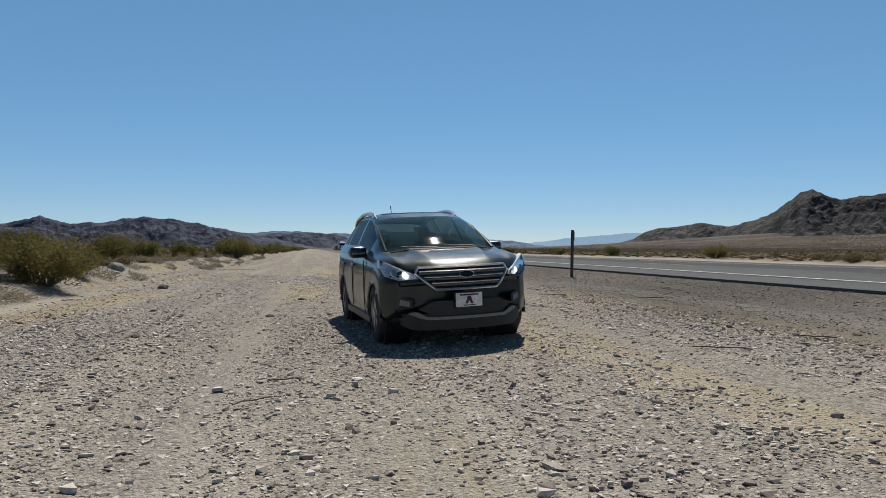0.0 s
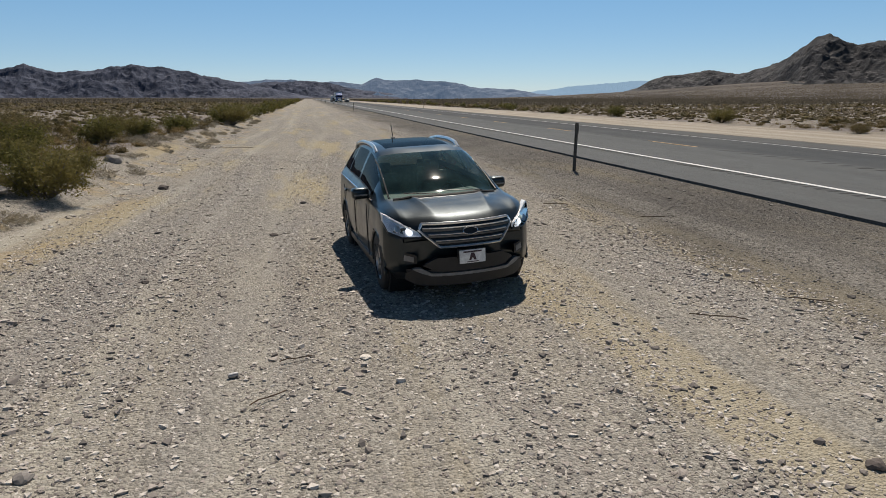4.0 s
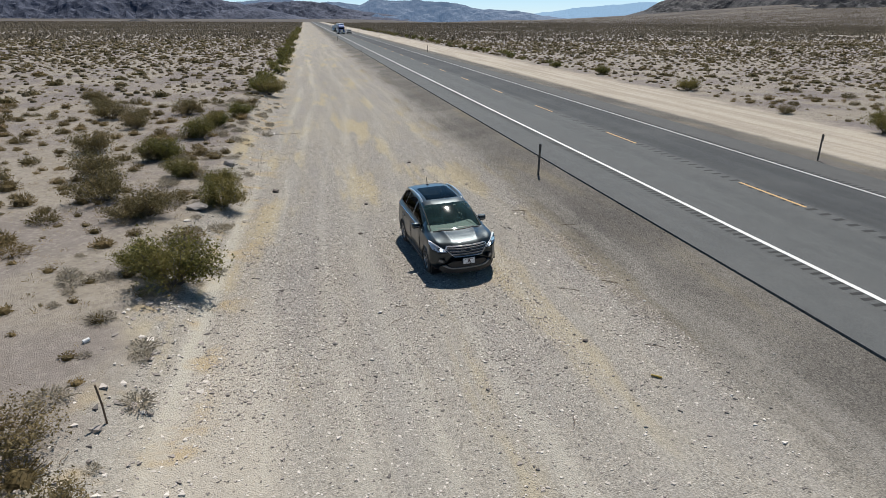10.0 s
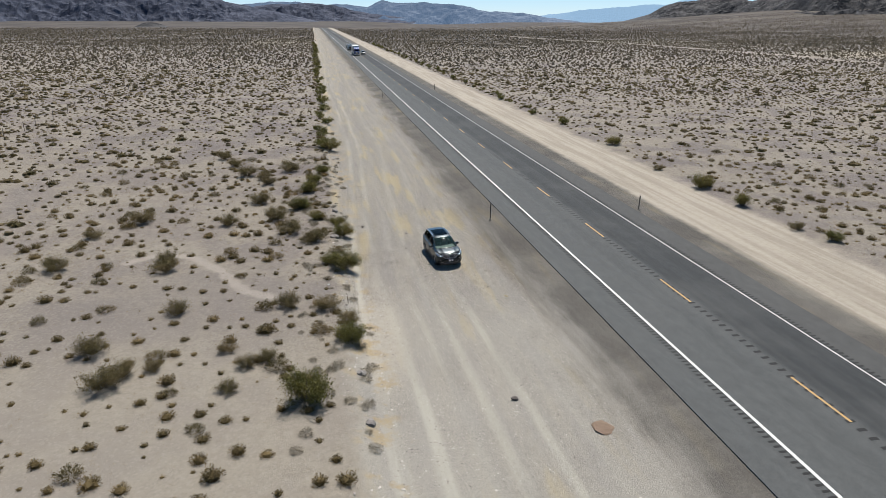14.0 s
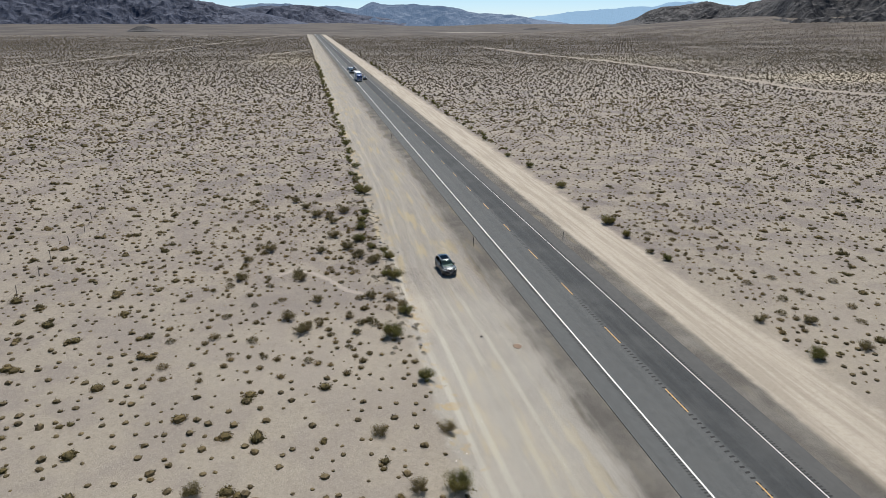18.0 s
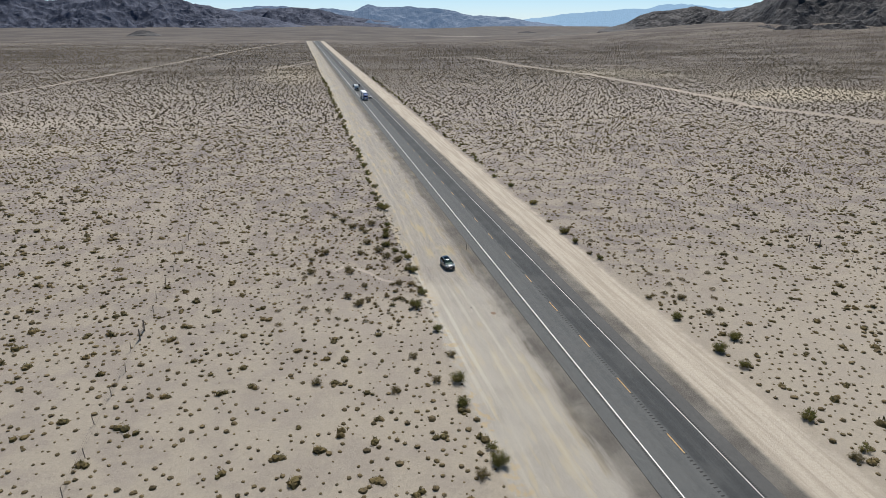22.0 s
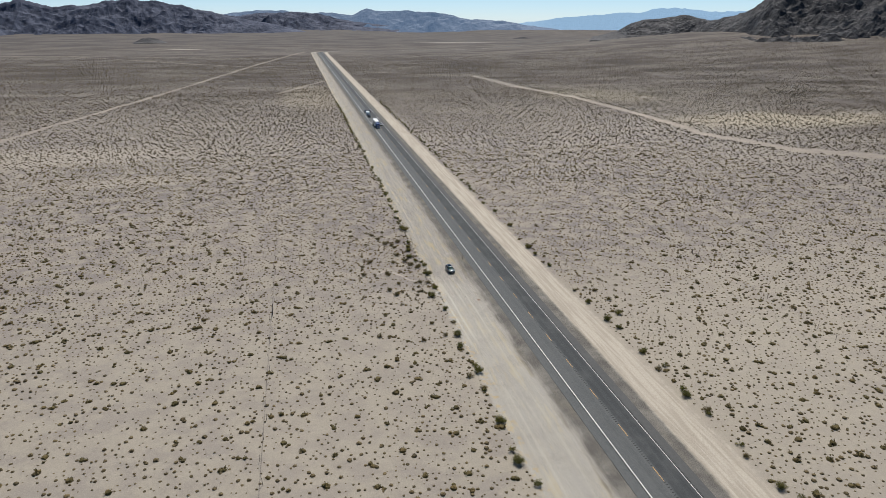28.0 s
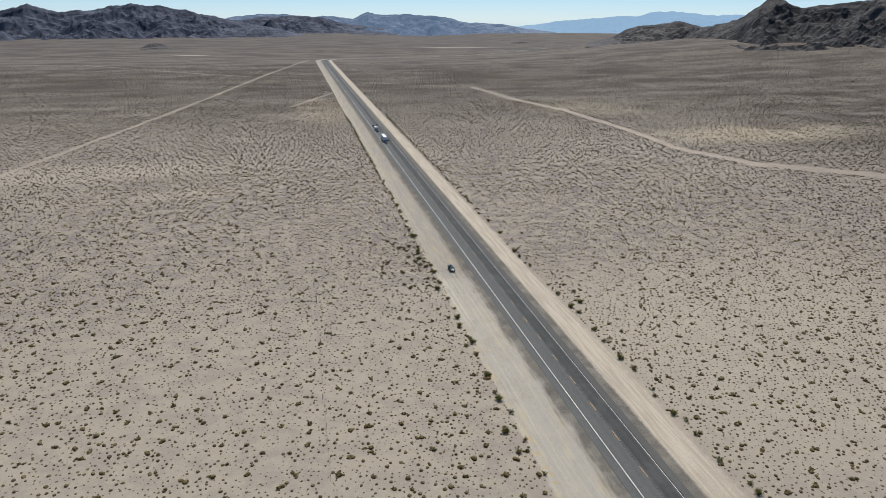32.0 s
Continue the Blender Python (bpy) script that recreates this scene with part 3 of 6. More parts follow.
# ---- mountains ----
def mountain_range(label, az, tops, far, reach, mat, foot=-25, seed=1, rough=1.0, steps=(170, 56), lumps=1.0, ragged=0.3, jag=0.0, fine=1.0):
    """A range seen across a bearing span: crest heights and distances along the bearing, with rows of lower hills before the crest over `reach` metres."""
    na, nr = steps
    a = np.radians(np.linspace(az[0], az[-1], na))
    t = np.linspace(0, 1.3, nr)
    A, T = np.meshgrid(a, t)
    crest = np.interp(np.degrees(A), az, tops) - foot
    crest = crest * (1 + jag * (ridged(A * 28, A * 0 + 0.5, seed + 60, 3) - 0.62))
    away = np.interp(np.degrees(A), az, far) if isinstance(far, tuple) else far
    along = A * (far[0] if isinstance(far, tuple) else far)
    front = 1 + (fbm(along / 300, A * 0 + 7.7, seed + 4, 3) - 0.5) * ragged
    R = away - reach * front * np.maximum(1 - T, 0) + reach * 0.8 * np.maximum(T - 1, 0)
    X, Y = -14 + R * np.sin(A), R * np.cos(A)
    S = np.clip(T, 0, 1)
    pull = T + 0.26 * (fbm(along / 190, T * 1.6, seed + 21, 3) - 0.5) * np.sin(S * math.pi) * rough
    z = crest * 0.10 * S
    for k, (at, high, wide, gap) in enumerate(((0.24, 0.42, 0.22, 240), (0.46, 0.60, 0.27, 330), (0.70, 0.82, 0.3, 430))):
        peak = np.clip(1.45 * ridged(along / gap, A * 0 + 3.1 * k, seed + 30 + k, 2) - 0.38, 0, 1)
        z = np.maximum(z, crest * high * lumps * peak * np.maximum(0, 1 - np.abs(pull - at) / wide) ** 1.15)
    z = np.maximum(z, crest * np.where(T < 1, np.maximum(0, 1 - np.abs(pull - 1) / 0.62) ** 1.25, np.maximum(0, 1 - (T - 1) / 0.3) ** 0.8))
    worn = np.clip(T * 5 - 0.3, 0, 1) * np.clip((1.3 - T) * 3, 0.3, 1) * np.where(np.abs(T - 1) < 0.06, 0.4, 1.0)
    z = z + worn * crest * rough * (0.3 * (ridged(X / (130 * fine), Y / (130 * fine), seed, 3) - 0.62) + 0.12 * (ridged(X / (38 * fine), Y / (38 * fine), seed + 9, 2) - 0.6))
    z = np.minimum(z, crest * (1.02 - 0.22 * np.clip(1 - T, 0, 1))) + foot - 3 * (T < 0.02)
    i = np.arange(na * nr).reshape(nr, na)
    q = np.stack([i[:-1, :-1], i[:-1, 1:], i[1:, 1:], i[1:, :-1]], -1).reshape(-1, 4)
    ob = new("mountain_range", soup("mountain_range", np.stack([X, Y, z], -1).reshape(-1, 3), q, mat, False))
    return tagged(ob, label, "mountain", kind="structure")


# the blue in this dark rock's colour stands for haze in the air
ROCK_WEST = rock_material("hazy_dark_rock", (0.042, 0.052, 0.082), (0.108, 0.12, 0.162), scree=0.3)
ROCK_EAST = rock_material("brown_rock", (0.034, 0.036, 0.042), (0.098, 0.096, 0.098), scree=0.6)
# blue emission paints the distance haze onto the two farthest ranges
FAR_HAZE_ROCK = rock_material("hazy_far_rock", (0.06, 0.07, 0.09), (0.1, 0.11, 0.13), (0.14, 0.23, 0.38), 0.5)
PALE_HAZE_ROCK = rock_material("hazy_pale_rock", (0.15, 0.17, 0.2), (0.18, 0.2, 0.23), (0.3, 0.47, 0.66), 0.85)
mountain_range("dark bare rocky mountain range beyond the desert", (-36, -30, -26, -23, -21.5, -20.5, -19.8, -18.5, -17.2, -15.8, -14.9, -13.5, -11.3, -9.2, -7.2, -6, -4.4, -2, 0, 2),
               (61, 105, 100, 103, 129, 154, 132, 116, 126, 127, 143, 146, 143, 121, 102, 92, 65, 35, 9, -22), 3530, 480, ROCK_WEST, foot=-22, seed=3, steps=(420, 80), jag=0.16)
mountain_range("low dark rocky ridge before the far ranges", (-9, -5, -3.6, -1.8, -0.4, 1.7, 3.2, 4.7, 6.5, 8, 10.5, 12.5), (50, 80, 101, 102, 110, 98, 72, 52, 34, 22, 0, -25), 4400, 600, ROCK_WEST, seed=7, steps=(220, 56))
mountain_range("distant mountain range with blue-grey haze painted on as a glow", (-6, -2.7, 0.5, 2, 4.5, 5.8, 7.4, 10.4, 12.4, 14.7, 17.5, 19.5, 22, 25), (92, 118, 108, 106, 92, 136, 114, 122, 105, 66, 60, 28, 8, -30), 4520, 420, FAR_HAZE_ROCK, foot=-40, seed=12, rough=0.7, jag=0.12, steps=(240, 40))
mountain_range("mountain range on the far horizon, pale blue haze painted as a glow", (12, 16, 18, 20, 23, 26.5, 29, 31, 33.5, 36.5, 42), (0, 25, 42, 62, 97, 120, 138, 160, 146, 134, 90), 4640, 160, PALE_HAZE_ROCK, foot=-40, seed=15, rough=0.3, steps=(240, 16), jag=0.2)
mountain_range("brown rocky mountain with a pointed summit", (25.5, 27.7, 28.8, 29.8, 31.5, 33.1, 35.2, 37.2, 38.5, 39.6, 40.3, 41.1, 41.7, 43, 45.8, 49, 55, 62), (10, 34, 58, 70, 76, 84, 66, 82, 96, 120, 136, 140, 134, 116, 129, 136, 120, 60),
               (2250, 2250, 2220, 2200, 2200, 2190, 2050, 1930, 1850, 1780, 1760, 1750, 1750, 1750, 1750, 1750, 1750, 1750), 420, ROCK_EAST, foot=12, seed=21, rough=0.9, steps=(420, 90), lumps=0.62, fine=0.5)
mountain_range("small dark knoll standing on the plain", (-13.9, -13.1, -12.6, -12.1, -11.2), (-14, 1, 4, 0, -14), 2460, 60, ROCK_EAST, foot=-14, seed=33, rough=0.6, steps=(30, 14))
mountain_range("low dark knolls before the far ranges", (16.6, 17.4, 18.0, 18.6, 19.4, 20.6, 21.6, 22.6), (-26, -16, -22, -8, -3, -12, -16, -26), 2780, 120, ROCK_EAST, foot=-26, seed=35, rough=0.6, steps=(60, 18))


# ---- scrub ----
def leaf_material(name, a, c, dry, thin=0.0):
    m, nt, b = material(name, 0.75)
    b.inputs["Specular IOR Level"].default_value = 0.2
    rnd = nt.nodes.new("ShaderNodeNewGeometry").outputs["Random Per Island"]
    col = blend(nt, rnd, a, c)
    col = blend(nt, span(nt, grain(nt, place(nt), 0.45, 3), 0.42, 0.66, 0.0, 0.8), col, dry)
    nt.links.new(col, b.inputs["Base Color"])
    if thin:
        lit = nt.nodes.new("ShaderNodeBsdfTranslucent")
        nt.links.new(col, lit.inputs[0])
        mix = node(nt, "MixShader")
        mix.inputs[0].default_value = thin
        nt.links.new(b.outputs[0], mix.inputs[1])
        nt.links.new(lit.outputs[0], mix.inputs[2])
        nt.links.new(mix.outputs[0], nt.nodes["Material Output"].inputs[0])
    return m


SCRUB = leaf_material("bursage_twigs", (0.052, 0.04, 0.02), (0.145, 0.11, 0.056), (0.165, 0.122, 0.06))
SCRUB_FAR = leaf_material("far_scrub", (0.038, 0.03, 0.017), (0.1, 0.078, 0.045), (0.11, 0.084, 0.047))
SCRUB_NEAR = leaf_material("golden_bursage_twigs", (0.07, 0.053, 0.024), (0.2, 0.152, 0.07), (0.27, 0.195, 0.09), 0.4)
TUFT = leaf_material("dry_grass", (0.17, 0.13, 0.07), (0.34, 0.27, 0.15), (0.26, 0.2, 0.115), 0.3)
rng = np.random.default_rng(7)


def tuft_shape(blades, flat=0.7, width=0.16, upright=0.2, fill=0.6):
    """Corners of a twiggy dome of radius 1: small leafy scraps through its volume, and thin blades out to the outline."""
    d = rng.normal(size=(blades, 3))
    d[:, 2] = np.abs(d[:, 2]) * flat + upright
    d /= np.linalg.norm(d, axis=1, keepdims=True)
    d *= 1 + 0.08 * np.sin(np.arctan2(d[:, 1], d[:, 0]) * 3 + rng.uniform(0, 6))[:, None]
    r = rng.uniform(0.65, 1.08, (blades, 1))
    tip = d * r * np.array([1, 1, flat])
    root = tip * rng.uniform(0.15, 0.6, (blades, 1)) + rng.normal(0, 0.1, (blades, 3)) * [1, 1, 0.4]
    side = np.cross(d, rng.normal(size=(blades, 3)))
    side /= np.linalg.norm(side, axis=1, keepdims=True)
    out = np.stack([root + side * width * 0.5, tip - side * width * 0.3, tip + side * width * 0.5], 1)
    k = int(blades * fill)
    heart = d[:k] * (rng.uniform(0.05, 1, (k, 1)) ** 0.4) * np.array([1, 1, flat]) * 0.92
    out[:k] = heart[:, None, :] + rng.normal(0, 1, (k, 3, 3)) * width * 1.15
    out[:, :, 2] = np.maximum(out[:, :, 2], -0.02)
    return out


def lump_shape(sides, rings):
    """Corners of a low uneven mound of leaves of radius 1."""
    v = []
    for k in range(rings):
        f = k / rings
        r = math.cos(f * math.pi / 2) ** 0.7
        for s in range(sides):
            a = 2 * math.pi * (s + 0.5 * (k % 2)) / sides
            q = r * rng.uniform(0.74, 1.18)
            v.append((math.cos(a) * q, math.sin(a) * q, math.sin(f * math.pi / 2) * rng.uniform(0.6, 0.95) + (0.0 if k else -0.05)))
    v.append((rng.normal(0, 0.15), rng.normal(0, 0.15), rng.uniform(0.75, 0.95)))
    v = np.array(v)
    out = []
    for k in range(rings):
        for s in range(sides):
            a, c = k * sides + s, k * sides + (s + 1) % sides
            if k < rings - 1:
                d, e = a + sides, c + sides
                out += [(a, c, d), (c, e, d)]
            else:
                out.append((a, c, len(v) - 1))
    return v[np.array(out)]


def strew(name, xs, ys, sizes, shapes, mat, label, category):
    out = []
    pick = rng.integers(0, len(shapes), len(xs))
    turn = rng.uniform(0, 2 * math.pi, len(xs))
    zs = land(xs, ys)
    high = rng.uniform(0.75, 1.2, len(xs))
    for k, shape in enumerate(shapes):
        s = pick == k
        n = s.sum()
        if not n:
            continue
        c, q = np.cos(turn[s])[:, None, None], np.sin(turn[s])[:, None, None]
        sz = sizes[s][:, None, None]
        p = shape[None]
        x = (p[..., 0] * c - p[..., 1] * q) * sz + xs[s][:, None, None]
        y = (p[..., 0] * q + p[..., 1] * c) * sz + ys[s][:, None, None]
        z = p[..., 2] * sz * high[s][:, None, None] + zs[s][:, None, None] - 0.02
        out.append(np.stack([x, y, z], -1).reshape(-1, 3))
    v = np.concatenate(out)
    ob = new(name, soup(name, v, np.arange(len(v)).reshape(-1, 3), mat))
    return tagged(ob, label, category, kind="stuff")


def scatter(x0, x1, y0, y1, gap, thin=0.0, keep=None, patchy=0.5):
    """Spots about `gap` metres apart, loosened at random and thinner in some patches than in others."""
    gx, gy = np.meshgrid(np.arange(x0, x1, gap), np.arange(y0, y1, gap))
    x = gx.ravel() + rng.uniform(-0.36, 0.36, gx.size) * gap + (np.arange(gx.shape[0]) % 2 * 0.5 * gap)[:, None].repeat(gx.shape[1], 1).ravel()
    y = gy.ravel() + rng.uniform(-0.36, 0.36, gx.size) * gap
    u = x - bend(y)
    ok = (u < -19.9) | (u > 16.6)
    chance = 0.85 - thin + patchy * (fbm(x / 7, y / 7, 41, 3) - 0.5) + 0.5 * (fbm(x / 60, y / 60, 43, 2) - 0.5)
    ok &= rng.uniform(0, 1, x.size) < chance
    for ax, ay, bx, by, wide in TRACKS:
        dx, dy = bx - ax, by - ay
        t = np.clip(((x - ax) * dx + (y - ay) * dy) / (dx * dx + dy * dy), 0, 1)
        ok &= np.hypot(x - ax - t * dx, y - ay - t * dy) > (wide * 0.6 if wide > 2 else 0.15)
    if keep is not None:
        ok &= keep(x, y)
    return x[ok], y[ok]


NEAR_SHAPES = [np.concatenate([lump_shape(6, 2) * (0.62, 0.62, 0.6), tuft_shape(105, 0.9, 0.075)]) for _ in range(9)]
FULL_SHAPES = [np.concatenate([lump_shape(7, 2) * (0.6, 0.6, 0.58), tuft_shape(290, 0.85, 0.055, 0.2, 0.6)]) for _ in range(6)]
BIG_SHAPES = [tuft_shape(620, 0.8, 0.035, 0.15, 0.7) for _ in range(5)]
HALF_SHAPES = [np.concatenate([lump_shape(6, 2) * (0.82, 0.82, 0.74), tuft_shape(20, 0.75, 0.13, 0.1, 0.5)]) for _ in range(10)]
HALF_BIG = [np.concatenate([lump_shape(7, 2) * (0.7, 0.7, 0.66), tuft_shape(130, 0.75, 0.085, 0.1, 0.6)]) for _ in range(8)]
MID_SHAPES = [np.concatenate([lump_shape(5, 2) * (0.95, 0.95, 0.78), tuft_shape(3, 0.8, 0.2, fill=0.5)]) for _ in range(16)]
MID_BIG = [np.concatenate([lump_shape(6, 2) * (0.8, 0.8, 0.75), tuft_shape(24, 0.85, 0.17, fill=0.5)]) for _ in range(10)]
FAR_SHAPES = [lump_shape(5, 1) for _ in range(12)]


def close_by(x, y):
    return (x > -44) & (x < 34) & (y > -17) & (y < 44)


def half_way(x, y):
    return ~close_by(x, y) & (x > -66 - 0.3 * y) & (x < 50 + 0.3 * y) & (y > -40) & (y < 100)


def in_view(x, y):
    return (x > -85 - 0.46 * (y + 217)) & (x < -45 + 1.12 * (y + 217)) & (y > -140)


def middle(x, y):
    return ~close_by(x, y) & ~half_way(x, y) & (x > -180) & (x < 170) & (y < 190) & in_view(x, y)


def beyond(x, y):
    return ~close_by(x, y) & ~middle(x, y) & ~half_way(x, y) & in_view(x, y) & (y < 520)


def far_out(x, y):
    fade = np.clip((1250 - np.maximum(y, np.abs(x) * 0.95)) / 420, 0, 1)
    return in_view(x, y) & (y >= 520) & (rng.uniform(0, 1, len(x)) < fade)


def clumped(x, y, n, spread):
    """Several plants grown together at each spot."""
    return x.repeat(n) + rng.normal(0, spread, len(x) * n), y.repeat(n) + rng.normal(0, spread * 0.7, len(y) * n)


BURSAGE, PLAIN, SPECKS = "low grey-brown desert scrub dotted over the hardpan", "low grey-brown desert scrub across the open plain", "far-off dark scrub speckling the plain"
BROWN = leaf_material("brown_bush_leaves", (0.05, 0.043, 0.018), (0.17, 0.135, 0.055), (0.2, 0.145, 0.065), 0.3)
x, y = scatter(-44, 34, -17, 44, 1.2, 0.25, close_by, 0.8)
size = np.minimum(rng.gamma(2.2, 0.085, len(x)) + 0.11, 0.5)
small = size < 0.26
strew("desert_scrub", x[small], y[small], size[small], NEAR_SHAPES, SCRUB_NEAR, BURSAGE, "scrub")
strew("desert_scrub", x[~small], y[~small], size[~small], FULL_SHAPES, SCRUB_NEAR, BURSAGE, "scrub")
bx, by = scatter(-44, 34, -17, 44, 4.2, 0.16, close_by)
strew("desert_scrub", bx, by, rng.uniform(0.38, 0.72, len(bx)), BIG_SHAPES, BROWN, "olive-brown bushes on the hardpan", "scrub")
x, y = scatter(-44, 34, -17, 44, 0.75, 0.3, close_by)
x = np.concatenate([x, bx.repeat(26) + rng.normal(0, 0.75, len(bx) * 26)])
y = np.concatenate([y, by.repeat(26) + rng.normal(0, 0.6, len(by) * 26)])
strew("dry_grass", x, y, rng.uniform(0.06, 0.2, len(x)), [tuft_shape(12, 1.0, 0.05, 0.5, 0.2) for _ in range(5)], TUFT, "small straw-coloured tufts of dry grass", "grass")
for x0, x1, y0, y1 in ((17.0, 62, -12, 95), (-62, -20.5, 4, 95)):
    x, y = scatter(x0, x1, y0, y1, 1.0, 0.15, None, 1.2)
    strew("dry_grass", x, y, rng.uniform(0.14, 0.34, len(x)), [tuft_shape(16, 0.9, 0.07, 0.4, 0.3) for _ in range(5)], TUFT, "straw-coloured dry grass between the shrubs", "grass")
GREY_SCRUB = leaf_material("grey_bursage", (0.18, 0.16, 0.125), (0.36, 0.32, 0.25), (0.3, 0.26, 0.19), 0.3)
vn = 230
x, y = rng.uniform(-22.4, -18.7, vn), rng.uniform(-14, 62, vn)
strew("verge_scrub", x, y, rng.uniform(0.16, 0.42, vn), [tuft_shape(380, 0.72, 0.042) for _ in range(6)], GREY_SCRUB, "pale grey dry shrubs along the gravel's edge", "scrub")
x, y = scatter(-100, 84, -40, 100, 1.45, 0.04, half_way)
strew("desert_scrub", x, y, np.minimum(rng.gamma(2.4, 0.065, len(x)) + 0.15, 0.45), HALF_SHAPES, SCRUB, BURSAGE, "scrub")
x, y = clumped(*scatter(-100, 84, -40, 100, 5.0, 0.1, half_way), 2, 0.4)
strew("desert_scrub", x, y, rng.uniform(0.3, 0.75, len(x)), HALF_BIG, BROWN, "olive-brown bushes on the hardpan", "scrub")
x, y = scatter(-180, 170, -140, 190, 1.4, 0.0, middle, 0.4)
beneath = (x > -105) & (x < 60) & (y < -20)
strew("desert_scrub", x[beneath], y[beneath], np.minimum(rng.gamma(1.7, 0.085, beneath.sum()) + 0.15, 0.6), HALF_SHAPES, SCRUB, PLAIN, "scrub")
x, y = x[~beneath], y[~beneath]
strew("desert_scrub", x, y, np.minimum(rng.gamma(1.7, 0.085, len(x)) + 0.16, 0.6), MID_SHAPES, SCRUB, PLAIN, "scrub")
x, y = clumped(*scatter(-180, 170, -140, 190, 5.6, 0.1, middle), 2, 0.45)
strew("desert_scrub", x, y, rng.uniform(0.4, 0.85, len(x)), MID_BIG, BROWN, PLAIN, "scrub")
x, y = scatter(-560, 800, -140, 520, 2.4, -0.05, beyond, 0.3)
strew("desert_scrub", x, y, np.minimum(rng.gamma(1.6, 0.1, len(x)) + 0.33, 0.75), FAR_SHAPES, SCRUB_FAR, SPECKS, "scrub")
x, y = clumped(*scatter(-560, 800, -140, 520, 6.0, 0.1, beyond, 0.5), 2, 0.55)
strew("desert_scrub", x, y, rng.uniform(0.5, 0.95, len(x)), FAR_SHAPES, SCRUB_FAR, SPECKS, "scrub")
x, y = scatter(-950, 1200, 520, 1250, 3.7, 0.0, far_out, 0.5)
strew("desert_scrub", x, y, rng.gamma(3.0, 0.12, len(x)) + 0.4, FAR_SHAPES, SCRUB_FAR, SPECKS, "scrub")


# ---- creosote bushes along the verges ----
LEAF = leaf_material("creosote_leaves", (0.05, 0.056, 0.016), (0.2, 0.185, 0.052), (0.21, 0.172, 0.062), 0.35)
LEAF_DRY = leaf_material("dry_bush_leaves", (0.08, 0.068, 0.03), (0.22, 0.177, 0.08), (0.21, 0.16, 0.08), 0.3)
BARK = material("grey_bark", 0.9, color=(0.13, 0.11, 0.09))[0]


def bush_mesh(seed, stems, leaves, spread, leaf, mat):
    """Stems that fan up from one root, each carrying a spray of small leaves."""
    r = np.random.default_rng(seed)
    sv, sf, lv = [], [], []
    for _ in range(stems):
        a = r.uniform(0, 2 * math.pi)
        lean = r.uniform(0.15, 1.0) * spread
        length = r.uniform(0.7, 1.15)
        dirn = np.array([math.cos(a) * lean, math.sin(a) * lean, 1.0])
        dirn /= np.linalg.norm(dirn)
        pts = []
        p = np.array([math.cos(a), math.sin(a), 0]) * r.uniform(0.02, 0.12)
        for k in range(5):
            pts.append(p.copy())
            dirn = dirn + r.normal(0, 0.1, 3) + np.array([0, 0, -0.03])
            dirn /= np.linalg.norm(dirn)
            p = p + dirn * length / 4
        side = np.cross(dirn, [0.3, 0.2, 1.0])
        side /= np.linalg.norm(side)
        up = np.cross(side, dirn)
        for k, q in enumerate(pts):
            w = 0.016 * (1 - k / 5.5)
            b0 = len(sv)
            for c in range(3):
                t = 2 * math.pi * c / 3
                sv.append(q + (side * math.cos(t) + up * math.sin(t)) * w)
            if k:
                for c in range(3):
                    sf.append((b0 - 3 + c, b0 - 3 + (c + 1) % 3, b0 + (c + 1) % 3, b0 + c))
        n = leaves // stems
        t = r.uniform(0.3, 1.02, n) ** 0.7
        base = np.array([np.interp(t * 4, range(5), [q[c] for q in pts]) for c in range(3)]).T
        base += r.normal(0, 0.085, (n, 3)) * (0.5 + t[:, None])
        tri = base[:, None, :] + r.normal(0, leaf, (n, 3, 3))
        lv.append(tri.reshape(-1, 3))
    lv = np.concatenate(lv)
    lv[:, 2] = np.maximum(lv[:, 2], 0.02)
    return (mesh_from("stems", [tuple(v) for v in sv], sf, BARK), soup("leaves", lv, np.arange(len(lv)).reshape(-1, 3), mat))


def bush(kind, meshes, label):
    ob = thing(kind, label, "bush", "bushes along the road", pose(0, 0, -50))
    part("branchwork", meshes[0], BARK, ob)
    part("foliage", meshes[1], LEAF, ob)
    return ob


GREEN_BUSHES = [bush("creosote_bush", bush_mesh(50 + k, 40, 8000, 1.2, 0.022, LEAF), "green creosote bush growing at the gravel's edge") for k in range(4)]
DRY_BUSHES = [bush("dry_bush", bush_mesh(70 + k, 38, 5200, 1.25, 0.024, LEAF_DRY), "twiggy half-dry brown bush on the hardpan") for k in range(3)]
SMALL_BUSHES = [bush("creosote_bush", bush_mesh(90 + k, 14, 420, 1.15, 0.075, LEAF), "dark green creosote bush far along the verge") for k in range(4)]

LEFT_GREEN = ((-21.4, 16.8, 0.8), (-20.6, 33.8, 1.0), (-19.7, 5.5, 1.3), (-20.5, 6.4, 0.8), (-19.4, 12.9, 1.0), (-19.7, 15.4, 0.75), (-21.9, 25.9, 1.1), (-21.5, 29.5, 1.0), (-19.6, 47.4, 1.7), (-20.4, 49.1, 1.2), (-22.0, -10.2, 1.35),
              (-19.8, -4.8, 1.05), (-22.7, 20.1, 1.1), (-20.3, -33.2, 1.25), (-20.1, -18.8, 1.0), (-21.0, -38.5, 1.1), (-19.8, -49.5, 1.3), (-20.7, -67.4, 1.2), (-21.0, -79.2, 1.4), (-23.4, -92.1, 1.2))
